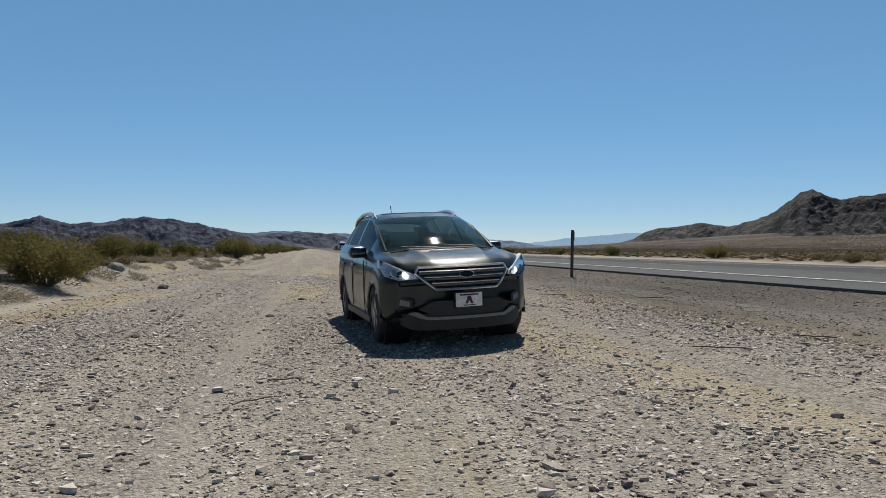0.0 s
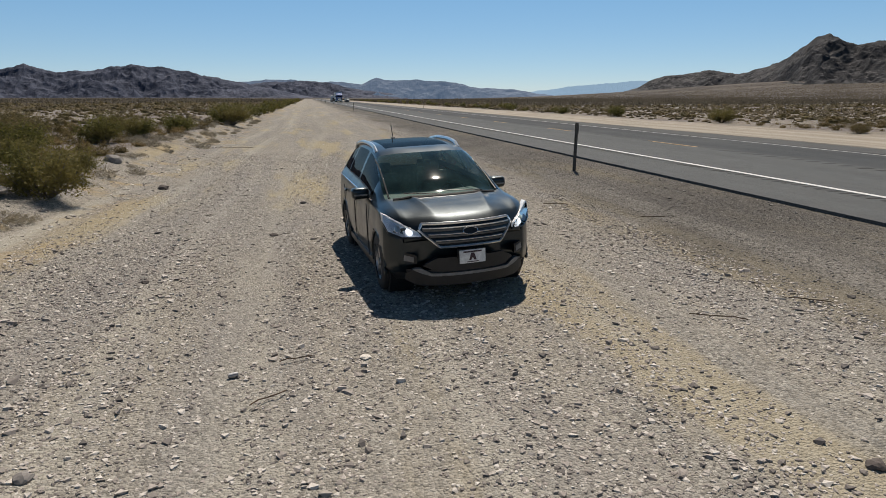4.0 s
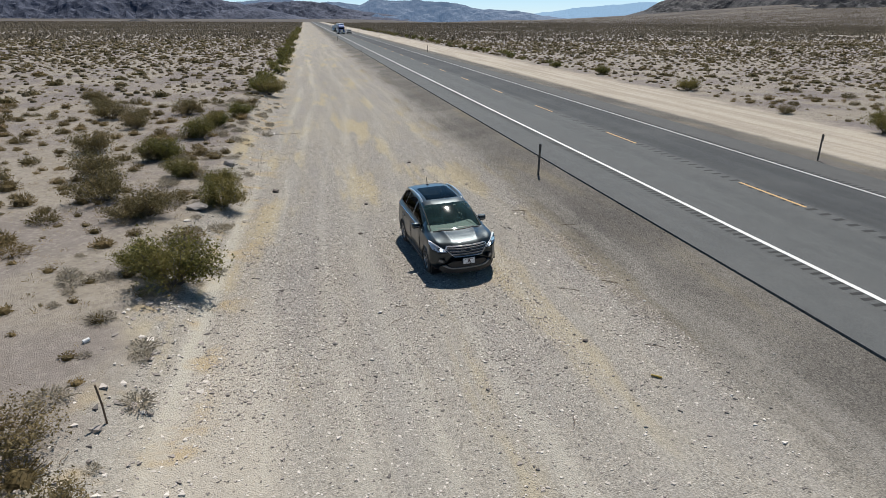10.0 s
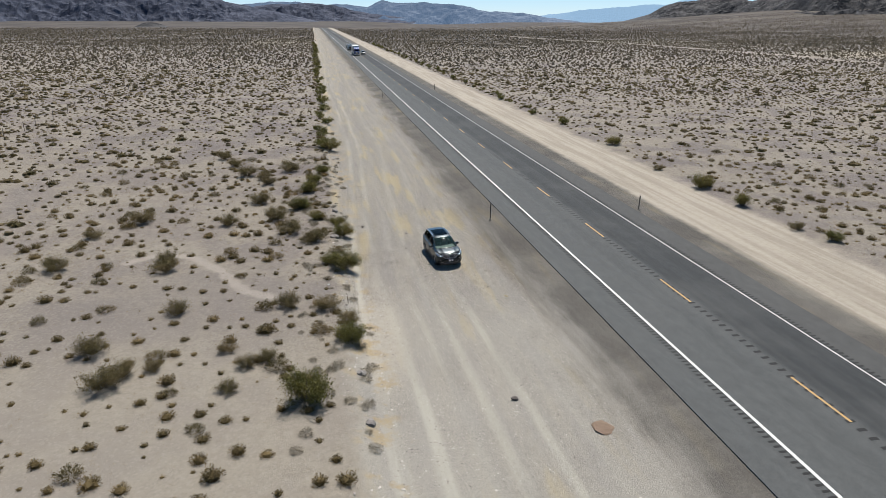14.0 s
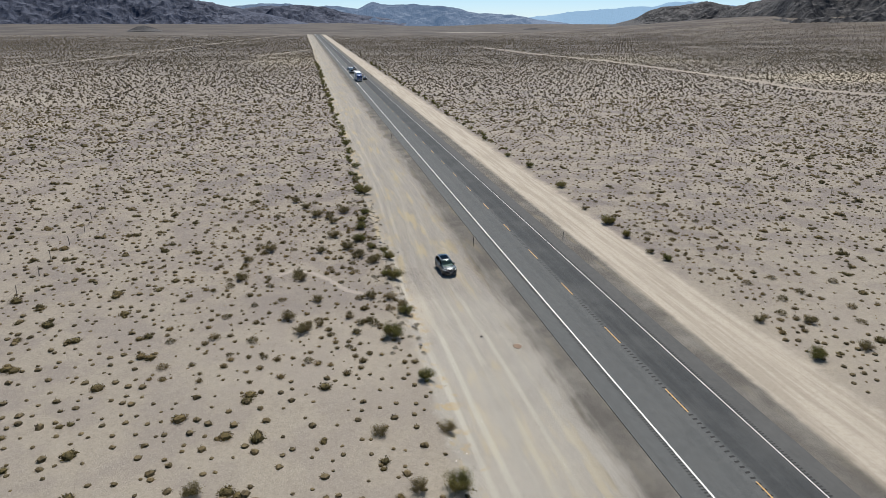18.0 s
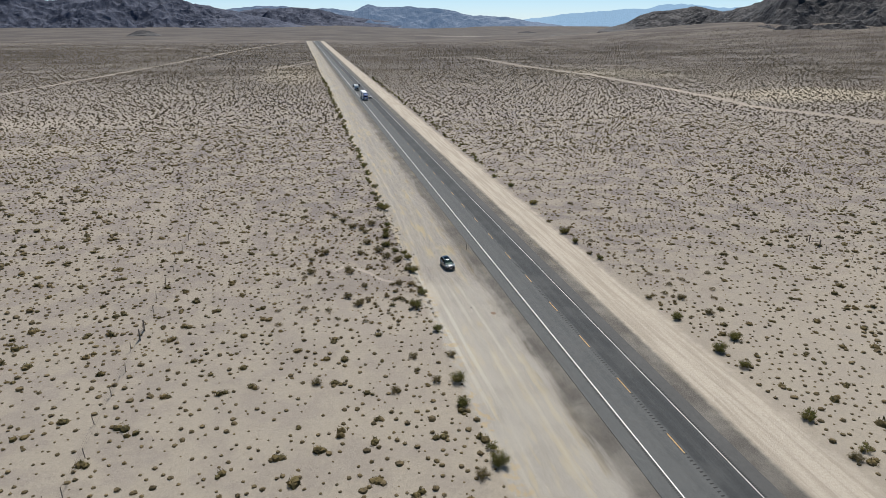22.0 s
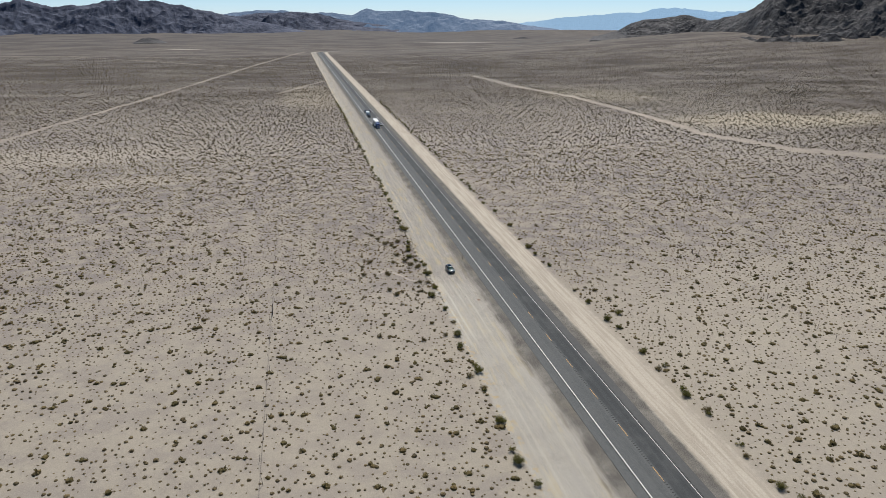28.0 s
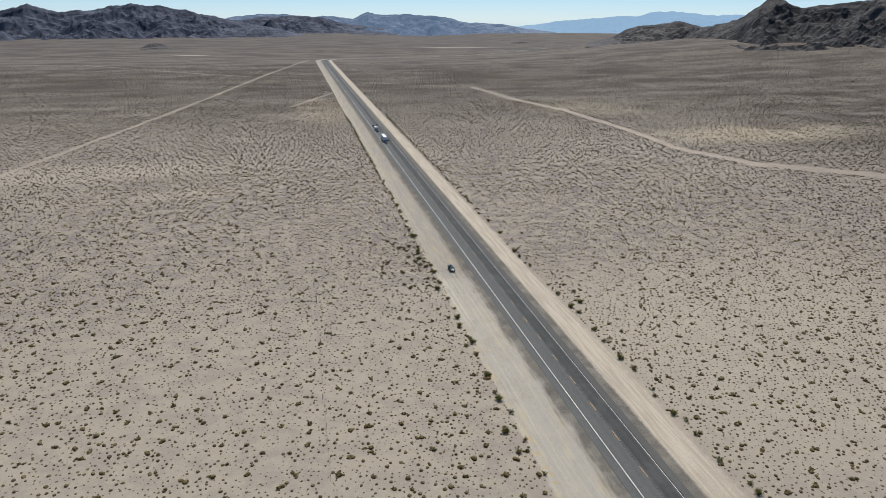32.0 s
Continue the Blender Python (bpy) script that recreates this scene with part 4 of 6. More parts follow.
LEFT_DRY = ((-23.3, 13.4, 1.15), (-21.5, 11.3, 0.95), (-28.1, 16.3, 0.9), (-30.9, 6.3, 1.0), (-29.0, -0.4, 0.75), (-23.0, -0.3, 0.85), (-20.9, -0.8, 0.85), (-25.9, 29.6, 0.9), (-30.0, 39.1, 1.0),
            (-25.8, -5.2, 0.55), (-24.7, -6.9, 0.55), (-23.8, -6.5, 0.6), (-19.7, -26.4, 0.85), (-24.9, -26.1, 0.75), (-23.0, -32.8, 0.8), (-28.4, -34.1, 0.8), (-38.0, -30.2, 0.8), (-22.0, -51.3, 0.9),
            (-20.5, -56.2, 0.9), (-22.8, -99.6, 0.9), (-31.1, 8.0, 0.8), (-37.5, 14.4, 0.8), (-26.5, 31.8, 0.9), (-31.7, 42.9, 1.0), (-21.9, 11.0, 0.8), (-19.7, -2.6, 0.7), (-23.0, 20.0, 0.8),
            (-34.9, 18.0, 1.2), (-28.9, -6.6, 0.5), (-30.7, -7.8, 1.0), (-30.2, -6.9, 0.8), (-32.1, -4.5, 0.9), (-25.3, -8.9, 0.6), (-37.7, 7.6, 1.0), (-28.3, 33.8, 1.3), (-24.5, 17.2, 1.2), (-26.2, 22.6, 1.2), (-24.0, 35.0, 1.2))
RIGHT_GREEN = ((16.1, 21.9, 1.2), (17.0, 22.2, 0.9), (16.1, 15.1, 1.0), (17.7, 45.3, 1.25), (17.6, 63.7, 1.1), (16.4, 75.4, 1.0), (17.2, -21.9, 1.1), (21.7, -29.7, 1.2), (17.5, -32.6, 1.25), (18.0, -37.2, 1.0),
               (16.9, 5.1, 0.9), (17.5, -49.4, 1.0), (17.2, -67.0, 1.2), (17.1, -93.8, 1.1), (18.6, -121.9, 1.1))
RIGHT_DRY = ((16.1, 8.1, 0.7), (16.0, 30.1, 0.7), (23.2, -21.3, 0.9), (16.9, -13.8, 0.8), (22.1, -15.0, 0.9), (17.3, -56.8, 0.9), (18.3, -72.4, 0.9), (16.7, -85.9, 0.7))


def set_out(spots, kinds):
    for k, (bx, by, size) in enumerate(spots):
        src = kinds[k % len(kinds)]
        m = pose(bx, by, float(land(bx, by)) - 0.03, 0, 0, (bx * 97 + by * 57) % 360) @ Matrix.Diagonal((size, size, size * (0.82 + 0.22 * ((bx * 7.7) % 1)), 1))
        ob = copy_thing(src, Matrix())
        ob.matrix_basis = m


set_out(LEFT_GREEN, GREEN_BUSHES)
set_out(LEFT_DRY, DRY_BUSHES)
set_out(RIGHT_GREEN, GREEN_BUSHES)
set_out(RIGHT_DRY, DRY_BUSHES)
verge = random.Random(4)
set_out([(-19.7 + verge.uniform(-1.1, 0.5), yy + verge.uniform(-2, 2), verge.uniform(0.8, 1.5)) for yy in np.arange(58, 420, 5.2)], SMALL_BUSHES)
set_out([(17.3 + verge.uniform(-0.7, 1.4), yy + verge.uniform(-3, 3), verge.uniform(0.6, 1.2)) for yy in np.arange(84, 420, 6.4)], SMALL_BUSHES)
set_out([(-20.5 + verge.uniform(-1.0, 1.0), yy + verge.uniform(-3, 3), verge.uniform(0.6, 1.0)) for yy in np.arange(-130, -48, 8.0)], SMALL_BUSHES)
set_out([(17.9 + verge.uniform(-0.8, 1.6), yy + verge.uniform(-3, 3), verge.uniform(0.6, 1.0)) for yy in np.arange(-130, -40, 9.0)], SMALL_BUSHES)
for src in GREEN_BUSHES + DRY_BUSHES + SMALL_BUSHES:
    for ob in (*src.children, src):
        bpy.data.objects.remove(ob)


# ---- vehicles ----
def coat(name, color, rough=0.28, metal=0.6):
    m, nt, b = material(name, rough, metal)
    b.inputs["Coat Weight"].default_value = 0.6
    b.inputs["Coat Roughness"].default_value = 0.06
    dust = grain(nt, place(nt, local=True), 3.0, 5, 0.6)
    fleck = grain(nt, place(nt, local=True), 260.0, 1)
    col = blend(nt, span(nt, fleck, 0.3, 0.7), tuple(v * 0.8 for v in color), tuple(v * 1.2 for v in color))
    col = blend(nt, span(nt, dust, 0.45, 0.8, 0.0, 0.025), col, (0.35, 0.3, 0.25))
    nt.links.new(col, b.inputs["Base Color"])
    nt.links.new(span(nt, dust, 0.3, 0.8, rough, rough + 0.14), b.inputs["Roughness"])
    return m


def glass_material(name, tint, gloss_rough=0.0, sheen=1.0):
    """Thin glazing: clear with a tint, mirror-like at a slant."""
    m = bpy.data.materials.new(name)
    m.use_nodes = True
    nt = m.node_tree
    nt.nodes.clear()
    out = nt.nodes.new("ShaderNodeOutputMaterial")
    clear = nt.nodes.new("ShaderNodeBsdfTransparent")
    clear.inputs[0].default_value = (*tint, 1)
    shine = nt.nodes.new("ShaderNodeBsdfGlossy")
    shine.inputs["Roughness"].default_value = gloss_rough
    fres = node(nt, "Fresnel", IOR=1.5)
    mix = nt.nodes.new("ShaderNodeMixShader")
    wire(nt, maths(nt, "MULTIPLY", fres.outputs[0], sheen), mix.inputs[0])
    nt.links.new(clear.outputs[0], mix.inputs[1])
    nt.links.new(shine.outputs[0], mix.inputs[2])
    nt.links.new(mix.outputs[0], out.inputs[0])
    return m


def veiled(m, amount, color):
    """A thin diffuse veil over glazing that paints in glare and reflections."""
    nt = m.node_tree
    out = next(n for n in nt.nodes if n.type == "OUTPUT_MATERIAL")
    film = nt.nodes.new("ShaderNodeBsdfDiffuse")
    film.inputs[0].default_value = (*color, 1)
    mix = nt.nodes.new("ShaderNodeMixShader")
    patchy = grain(nt, place(nt, local=True), 4.0, 4, 0.6)
    nt.links.new(span(nt, patchy, 0.3, 0.7, amount * 0.5, amount * 1.4), mix.inputs[0])
    nt.links.new(out.inputs[0].links[0].from_socket, mix.inputs[1])
    nt.links.new(film.outputs[0], mix.inputs[2])
    nt.links.new(mix.outputs[0], out.inputs[0])
    return m


def plain(name, color, rough, metal=0.0):
    m, nt, b = material(name, rough, metal)
    g = grain(nt, place(nt, local=True), 18.0, 4, 0.6)
    nt.links.new(blend(nt, span(nt, g, 0.3, 0.75), tuple(v * 0.85 for v in color), tuple(min(1, v * 1.2) for v in color)), b.inputs["Base Color"])
    return m


PAINT = coat("magnetic_grey_paint", (0.0165, 0.0255, 0.0305), 0.31, 0.68)
# the green veil puts the windscreen's glare and reflections into its colour
GLASS = veiled(glass_material("windscreen_glass", (0.68, 0.84, 0.8), 0.036, 1.3), 0.04, (0.28, 0.56, 0.52))
GLASS_DARK = glass_material("privacy_glass", (0.1, 0.11, 0.11), 0.0, 0.4)
BLACK = plain("black_plastic", (0.012, 0.012, 0.013), 0.45)
RUBBER = plain("tyre_rubber", (0.025, 0.024, 0.023), 0.85)
CHROME = plain("chrome", (0.72, 0.73, 0.74), 0.12, 1.0)
SILVER = plain("brushed_silver", (0.72, 0.72, 0.72), 0.3, 1.0)
SATIN = plain("satin_grey_trim", (0.2, 0.2, 0.2), 0.45, 0.4)
DARK_TRIM = plain("dark_grille_trim", (0.09, 0.093, 0.097), 0.35, 0.5)
ALLOY = plain("alloy_rim", (0.36, 0.36, 0.37), 0.28, 0.9)
SEAT = plain("dark_seat_cloth", (0.12, 0.14, 0.135), 0.85)
DASH = plain("dashboard_plastic", (0.075, 0.1, 0.093), 0.7)
WHITE = plain("white_plate", (0.75, 0.75, 0.74), 0.4)
INK = plain("dark_ink", (0.05, 0.02, 0.03), 0.5)
RED_LENS = plain("red_lens", (0.3, 0.01, 0.01), 0.2)
LENS, _lnt, _lb = material("lamp_lens", 0.03)
_lb.inputs["Base Color"].default_value = (0.9, 0.92, 0.95, 1)
_lb.inputs["Transmission Weight"].default_value = 0.9
_lb.inputs["IOR"].default_value = 1.3

CLEAR = glass_material("clear_lens", (0.93, 0.96, 1.0), 0.02, 1.0)
REFLECTOR_SHELL = plain("lamp_reflector", (0.82, 0.85, 0.9), 0.4, 0.2)
LIT, _lit_nt, _lit_b = material("lit_lamp", 0.2, color=(0.9, 0.92, 0.95))
_lit_b.inputs["Emission Color"].default_value = (0.9, 0.95, 1.0, 1)
_lit_b.inputs["Emission Strength"].default_value = 1.2
SKID = plain("silver_bumper_paint", (0.2, 0.2, 0.2), 0.4, 0.2)

# stations from nose to tail: x, underside, sill half-width, widest, belt height, belt half-width, top height, top half-width
SUV_FORM = ((2.27, .35, .58, .74, .74, .70, .78, .56), (2.20, .29, .72, .86, .855, .79, .90, .65), (2.05, .25, .80, .915, .94, .84, .99, .70),
            (1.75, .20, .84, .925, .995, .86, 1.055, .71), (1.45, .20, .86, .925, 1.02, .87, 1.085, .72), (1.27, .20, .86, .92, 1.03, .87, 1.108, .72),
            (0.92, .20, .86, .92, 1.04, .87, 1.278, .705), (0.57, .20, .86, .92, 1.055, .87, 1.428, .665), (0.24, .20, .86, .92, 1.065, .87, 1.548, .625),
            (-0.02, .20, .86, .92, 1.07, .87, 1.612, .605), (-0.45, .20, .86, .92, 1.085, .87, 1.655, .59), (-1.0, .20, .86, .92, 1.10, .87, 1.66, .585),
            (-1.5, .20, .86, .925, 1.12, .865, 1.63, .57), (-1.95, .24, .84, .92, 1.14, .85, 1.565, .55), (-2.1, .28, .80, .90, 1.13, .83, 1.36, .60),
            (-2.2, .32, .76, .88, 1.05, .81, 1.12, .68), (-2.27, .40, .68, .82, .90, .76, .93, .66))


def eased(xs, px, py):
    """A smooth curve through the stations that does not overshoot."""
    h = np.diff(px)
    d = np.diff(py) / h
    m = np.zeros(len(px))
    m[0], m[-1] = d[0], d[-1]
    same = d[:-1] * d[1:] > 0
    m[1:-1][same] = 2 / (1 / d[:-1][same] + 1 / d[1:][same])
    i = np.clip(np.searchsorted(px, xs, side="right") - 1, 0, len(h) - 1)
    t = (xs - px[i]) / h[i]
    return (2 * t ** 3 - 3 * t ** 2 + 1) * py[i] + (t ** 3 - 2 * t ** 2 + t) * h[i] * m[i] + (-2 * t ** 3 + 3 * t ** 2) * py[i + 1] + (t ** 3 - t ** 2) * h[i] * m[i + 1]


def smooth_rows(form, spacing):
    form = np.array(sorted(form))
    xs = np.unique(np.concatenate([np.arange(form[0, 0], form[-1, 0], spacing), form[:, 0]]))
    return np.stack([xs] + [eased(xs, form[:, 0], form[:, k]) for k in range(1, form.shape[1])], 1)


def section(row):
    _, zb, ws, wm, zt, wb, zr, wr = row
    lift = max(zr - zt, 0.02)
    p = [(0, zb), (ws * .6, zb), (ws * .95, zb + .01), (ws + .02, zb + .07), (wm - .02, .36), (wm, .50), (wm, .62), (wm * .995, .74), (wm * .985, .84),
         (wb + .02, zt - .03), (wb, zt), (wb - .02, zt + .018)]
    q0, q1 = (wb - .02, zt + .018), (wr + .035, zt + lift * .86)
    for f in (.2, .4, .6, .8, 1.0):
        p.append((q0[0] + (q1[0] - q0[0]) * f + .012 * math.sin(f * math.pi), q0[1] + (q1[1] - q0[1]) * f))
    p += [(wr + .01, zt + lift * .95), (wr * .93, zr - .012), (wr * .78, zr - .002)]
    c = .62 - .12 * min(1, max(0, (row[0] - 1.27) / .8))
    rise = .02 * min(1, max(0, (row[0] - 1.2) / .15)) * min(1, max(0, (2.1 - row[0]) / .5))
    for f, up in ((c + .05, 0), (c, 1), (c - .035, .95), (c - .10, .35), (.28, .2), (0, .15)):
        p.append((wr * f, zr + .015 * (1 - f * f) + rise * up))
    return p


def screen_bow(x, w, z):
    """How far the windscreen and the roof's leading edge bow forward in plan."""
    return 0.15 * max(0, 1 - (w / .70) ** 2) * min(1, max(0, (z - 1.0) / .08)) * min(1, max(0, (1.75 - x) / .45)) * min(1, max(0, (x + .5) / .5))


def raked(bm, z0, lean):
    """Leans a front plate back above the height z0."""
    for v in bm.verts:
        v.co.x -= lean * max(0, v.co.z - z0)
    return bm


def lofted(form, spacing=0.055, nose=0.46, tail=0.22):
    """Points of a car's skin, station by station, with the nose and tail rounded in plan."""
    rows = smooth_rows(form, spacing)
    x0, x1 = rows[-1, 0], rows[0, 0]
    grid = []
    for r in rows:
        half = section(r)
        # order: top centre left side ... underside ... right side
        line = []
        ring = [(w, z) for w, z in half] + [(-w, z) for w, z in half[::-1][1:-1]]
        for w, z in ring:
            k = (abs(w) / .92) ** 2.6
            s = min(1, max(0, (r[0] - 1.35) / (x0 - 1.35))) ** 1.6
            e = min(1, max(0, (-1.4 - r[0]) / (-1.4 - x1))) ** 1.6
            line.append(Vector((r[0] - nose * k * s + tail * k * e + screen_bow(r[0], w, z), w, z)))
        grid.append(line)
    return rows, grid


def skin(rows, grid, choose):
    """Splits the skin into bmeshes by a chooser of names from (x, ring index, mid-point)."""
    out = {}
    n = len(grid[0])
    for i in range(len(grid) - 1):
        for j in range(n):
            k = (j + 1) % n
            quad = (grid[i][j], grid[i + 1][j], grid[i + 1][k], grid[i][k])
            mid = (quad[0] + quad[1] + quad[2] + quad[3]) / 4
            name = choose((rows[i, 0] + rows[i + 1, 0]) / 2, min(j, n - 1 - j) if j < n // 2 else n - 1 - j, mid)
            if name:
                out.setdefault(name, []).append(quad)
    for end, flip in ((0, False), (len(grid) - 1, True)):
        half = n // 2
        ring = grid[end]
        for j in range(half):
            a, c = ring[j], ring[j + 1]
            d, e = ring[(n - j - 1) % n], ring[(n - j) % n]
            quad = (a, c, d, e) if not flip else (e, d, c, a)
            if (a - e).length < 1e-6:
                quad = (a, c, d) if not flip else (d, c, a)
            if (c - d).length < 1e-6:
                quad = (a, c, e) if not flip else (e, c, a)
            out.setdefault("body", []).append(quad)
    made = {}
    for name, quads in out.items():
        bm = bmesh.new()
        seen = {}
        for quad in quads:
            vs = []
            for p in quad:
                key = (round(p.x, 4), round(p.y, 4), round(p.z, 4))
                if key not in seen:
                    seen[key] = bm.verts.new(p)
                if seen[key] not in vs:
                    vs.append(seen[key])
            if len(vs) > 2:
                try:
                    bm.faces.new(vs)
                except ValueError:
                    pass
        bmesh.ops.recalc_face_normals(bm, faces=bm.faces)
        made[name] = bm
    return made


AXLES = (1.36, -1.33)


def suv_region(x, ring, mid):
    for ax in AXLES:
        if abs(mid.y) > .55 and math.hypot(mid.x - ax, mid.z - .35) < .395 and mid.z < .76:
            return None
    if 0.21 < x < 1.26 and mid.z > 1.08 and ring >= 16:
        return "windscreen"
    if -1.25 < x < -0.05 and abs(mid.y) < .46 and mid.z > 1.5:
        return "sunroof"
    if -2.18 < x < -1.98 and ring >= 17 and abs(mid.y) < .56:
        return "rear_window"
    if 12 <= ring <= 15:
        side = "" if mid.y > 0 else "."
        if -0.22 < x < 0.80:
            return "front_door_window" + side
        if -1.20 < x < -0.32:
            return "rear_door_window" + side
        if -1.82 < x < -1.30:
            return "quarter_window" + side
    if ring <= 2:
        return "underbody"
    return "body"


def wheel(parent, x, y, r=.355, w=.235, spokes=5, rim_mat=None):
    """A wheel: tyre with a rounded tread, alloy rim with paired spokes, hub."""
    side = 1 if y > 0 else -1
    base = new("wheel")
    base.parent = parent
    base.matrix_basis = pose(x, y, r)
    bm = bmesh.new()
    prof = [(-.5, .62), (-.5, .80), (-.46, .93), (-.36, .99), (-.15, 1.0), (.15, 1.0), (.36, .99), (.46, .93), (.5, .80), (.5, .62)]
    n = 36
    rings = []
    for i in range(n):
        a = 2 * math.pi * i / n
        rings.append([bm.verts.new((math.cos(a) * r * q, o * w, math.sin(a) * r * q)) for o, q in prof])
    for i in range(n):
        for j in range(len(prof) - 1):
            bm.faces.new((rings[i][j], rings[(i + 1) % n][j], rings[(i + 1) % n][j + 1], rings[i][j + 1]))
    part("tyre", bm, RUBBER, base, smooth=True)
    rim = merge(rod(r * .66, r * .66, w * .5, (0, -side * w * .1, 0), (90, 0, 0), 30))
    part("rim_well", rim, BLACK, base)
    pieces = []
    for k in range(spokes):
        for off in (-7, 7):
            a = 360 / spokes * k + off
            sp = box(.034, .03, r * .56, (0, side * w * .36, r * .34), .006)
            bmesh.ops.transform(sp, matrix=pose(0, 0, 0, 0, a, 0), verts=sp.verts)
            pieces.append(sp)
    pieces.append(rod(.06, .05, .05, (0, side * w * .37, 0), (90, 0, 0), 20))
    lip = bmesh.new()
    lr = []
    for i in range(30):
        a = 2 * math.pi * i / 30
        lr.append([lip.verts.new((math.cos(a) * r * q, side * w * o, math.sin(a) * r * q)) for q, o in ((.60, .34), (.64, .44), (.68, .44), (.69, .36))])
    for i in range(30):
        for j in range(3):
            lip.faces.new((lr[i][j], lr[(i + 1) % 30][j], lr[(i + 1) % 30][j + 1], lr[i][j + 1]))
    pieces.append(lip)
    part("rim", merge(*pieces), rim_mat or ALLOY, base)
    return base


def outline_slab(points, x, depth, turn=None, bevel=0.0):
    """A flat plate from (y, z) corners, facing forward at x."""
    bm = bmesh.new()
    front = [bm.verts.new((x, p[0], p[1])) for p in points]
    back = [bm.verts.new((x - depth, p[0], p[1])) for p in points]
    bm.faces.new(front)
    bm.faces.new(back[::-1])
    for i in range(len(points)):
        j = (i + 1) % len(points)
        bm.faces.new((front[j], front[i], back[i], back[j]))
    if bevel:
        bmesh.ops.bevel(bm, geom=[e for e in bm.edges], offset=bevel, segments=2, affect="EDGES")
    bmesh.ops.recalc_face_normals(bm, faces=bm.faces)
    return bm


def band(ys, low, high, x, depth, n=28):
    """A plate facing forward, even about the middle, whose lower and upper edges follow half-widths ys; fine enough to be bowed."""
    bm = bmesh.new()
    cols = []
    for k in range(n + 1):
        y = ys[-1] * (2 * k / n - 1)
        lo, hi = float(np.interp(abs(y), ys, low)), float(np.interp(abs(y), ys, high))
        cols.append([bm.verts.new((px, y, pz)) for px, pz in ((x, lo), (x, hi), (x - depth, hi), (x - depth, lo))])
    for a, c in zip(cols, cols[1:]):
        for i in range(4):
            j = (i + 1) % 4
            bm.faces.new((a[i], c[i], c[j], a[j]))
    bm.faces.new(cols[0])
    bm.faces.new(cols[-1][::-1])
    bmesh.ops.recalc_face_normals(bm, faces=bm.faces)
    return bm


def bowed(bm, nose=0.46, reach=2.27):
    """Wraps a front plate round the nose's plan curve."""
    for v in bm.verts:
        v.co.x -= nose * (abs(v.co.y) / .92) ** 2.6
    return bm


def tube(points, radius, n=8, flat=1.0):
    """A bar along a line of points."""
    bm = bmesh.new()
    rings = []
    for i, p in enumerate(points):
        a, c = points[max(0, i - 1)], points[min(len(points) - 1, i + 1)]
        d = (Vector(c) - Vector(a)).normalized()
        s = d.cross(Vector((0, 0, 1)))
        s = s.normalized() if s.length > 1e-4 else Vector((1, 0, 0))
        u = s.cross(d)
        rings.append([bm.verts.new(Vector(p) + s * math.cos(2 * math.pi * k / n) * radius + u * math.sin(2 * math.pi * k / n) * radius * flat) for k in range(n)])
    for a, c in zip(rings, rings[1:]):
        for k in range(n):
            bm.faces.new((a[k], a[(k + 1) % n], c[(k + 1) % n], c[k]))
    bm.faces.new(rings[0][::-1])
    bm.faces.new(rings[-1])
    bmesh.ops.recalc_face_normals(bm, faces=bm.faces)
    return bm


def skin_top(form, x, w):
    """Height of the upper skin at a station and half-width."""
    arr = np.array(sorted(form))
    row = [x] + [float(np.interp(x, arr[:, 0], arr[:, k])) for k in range(1, 8)]
    pts = section(row)[10:]
    ws, zs = [p[0] for p in pts][::-1], [p[1] for p in pts][::-1]
    return float(np.interp(w, ws, zs))


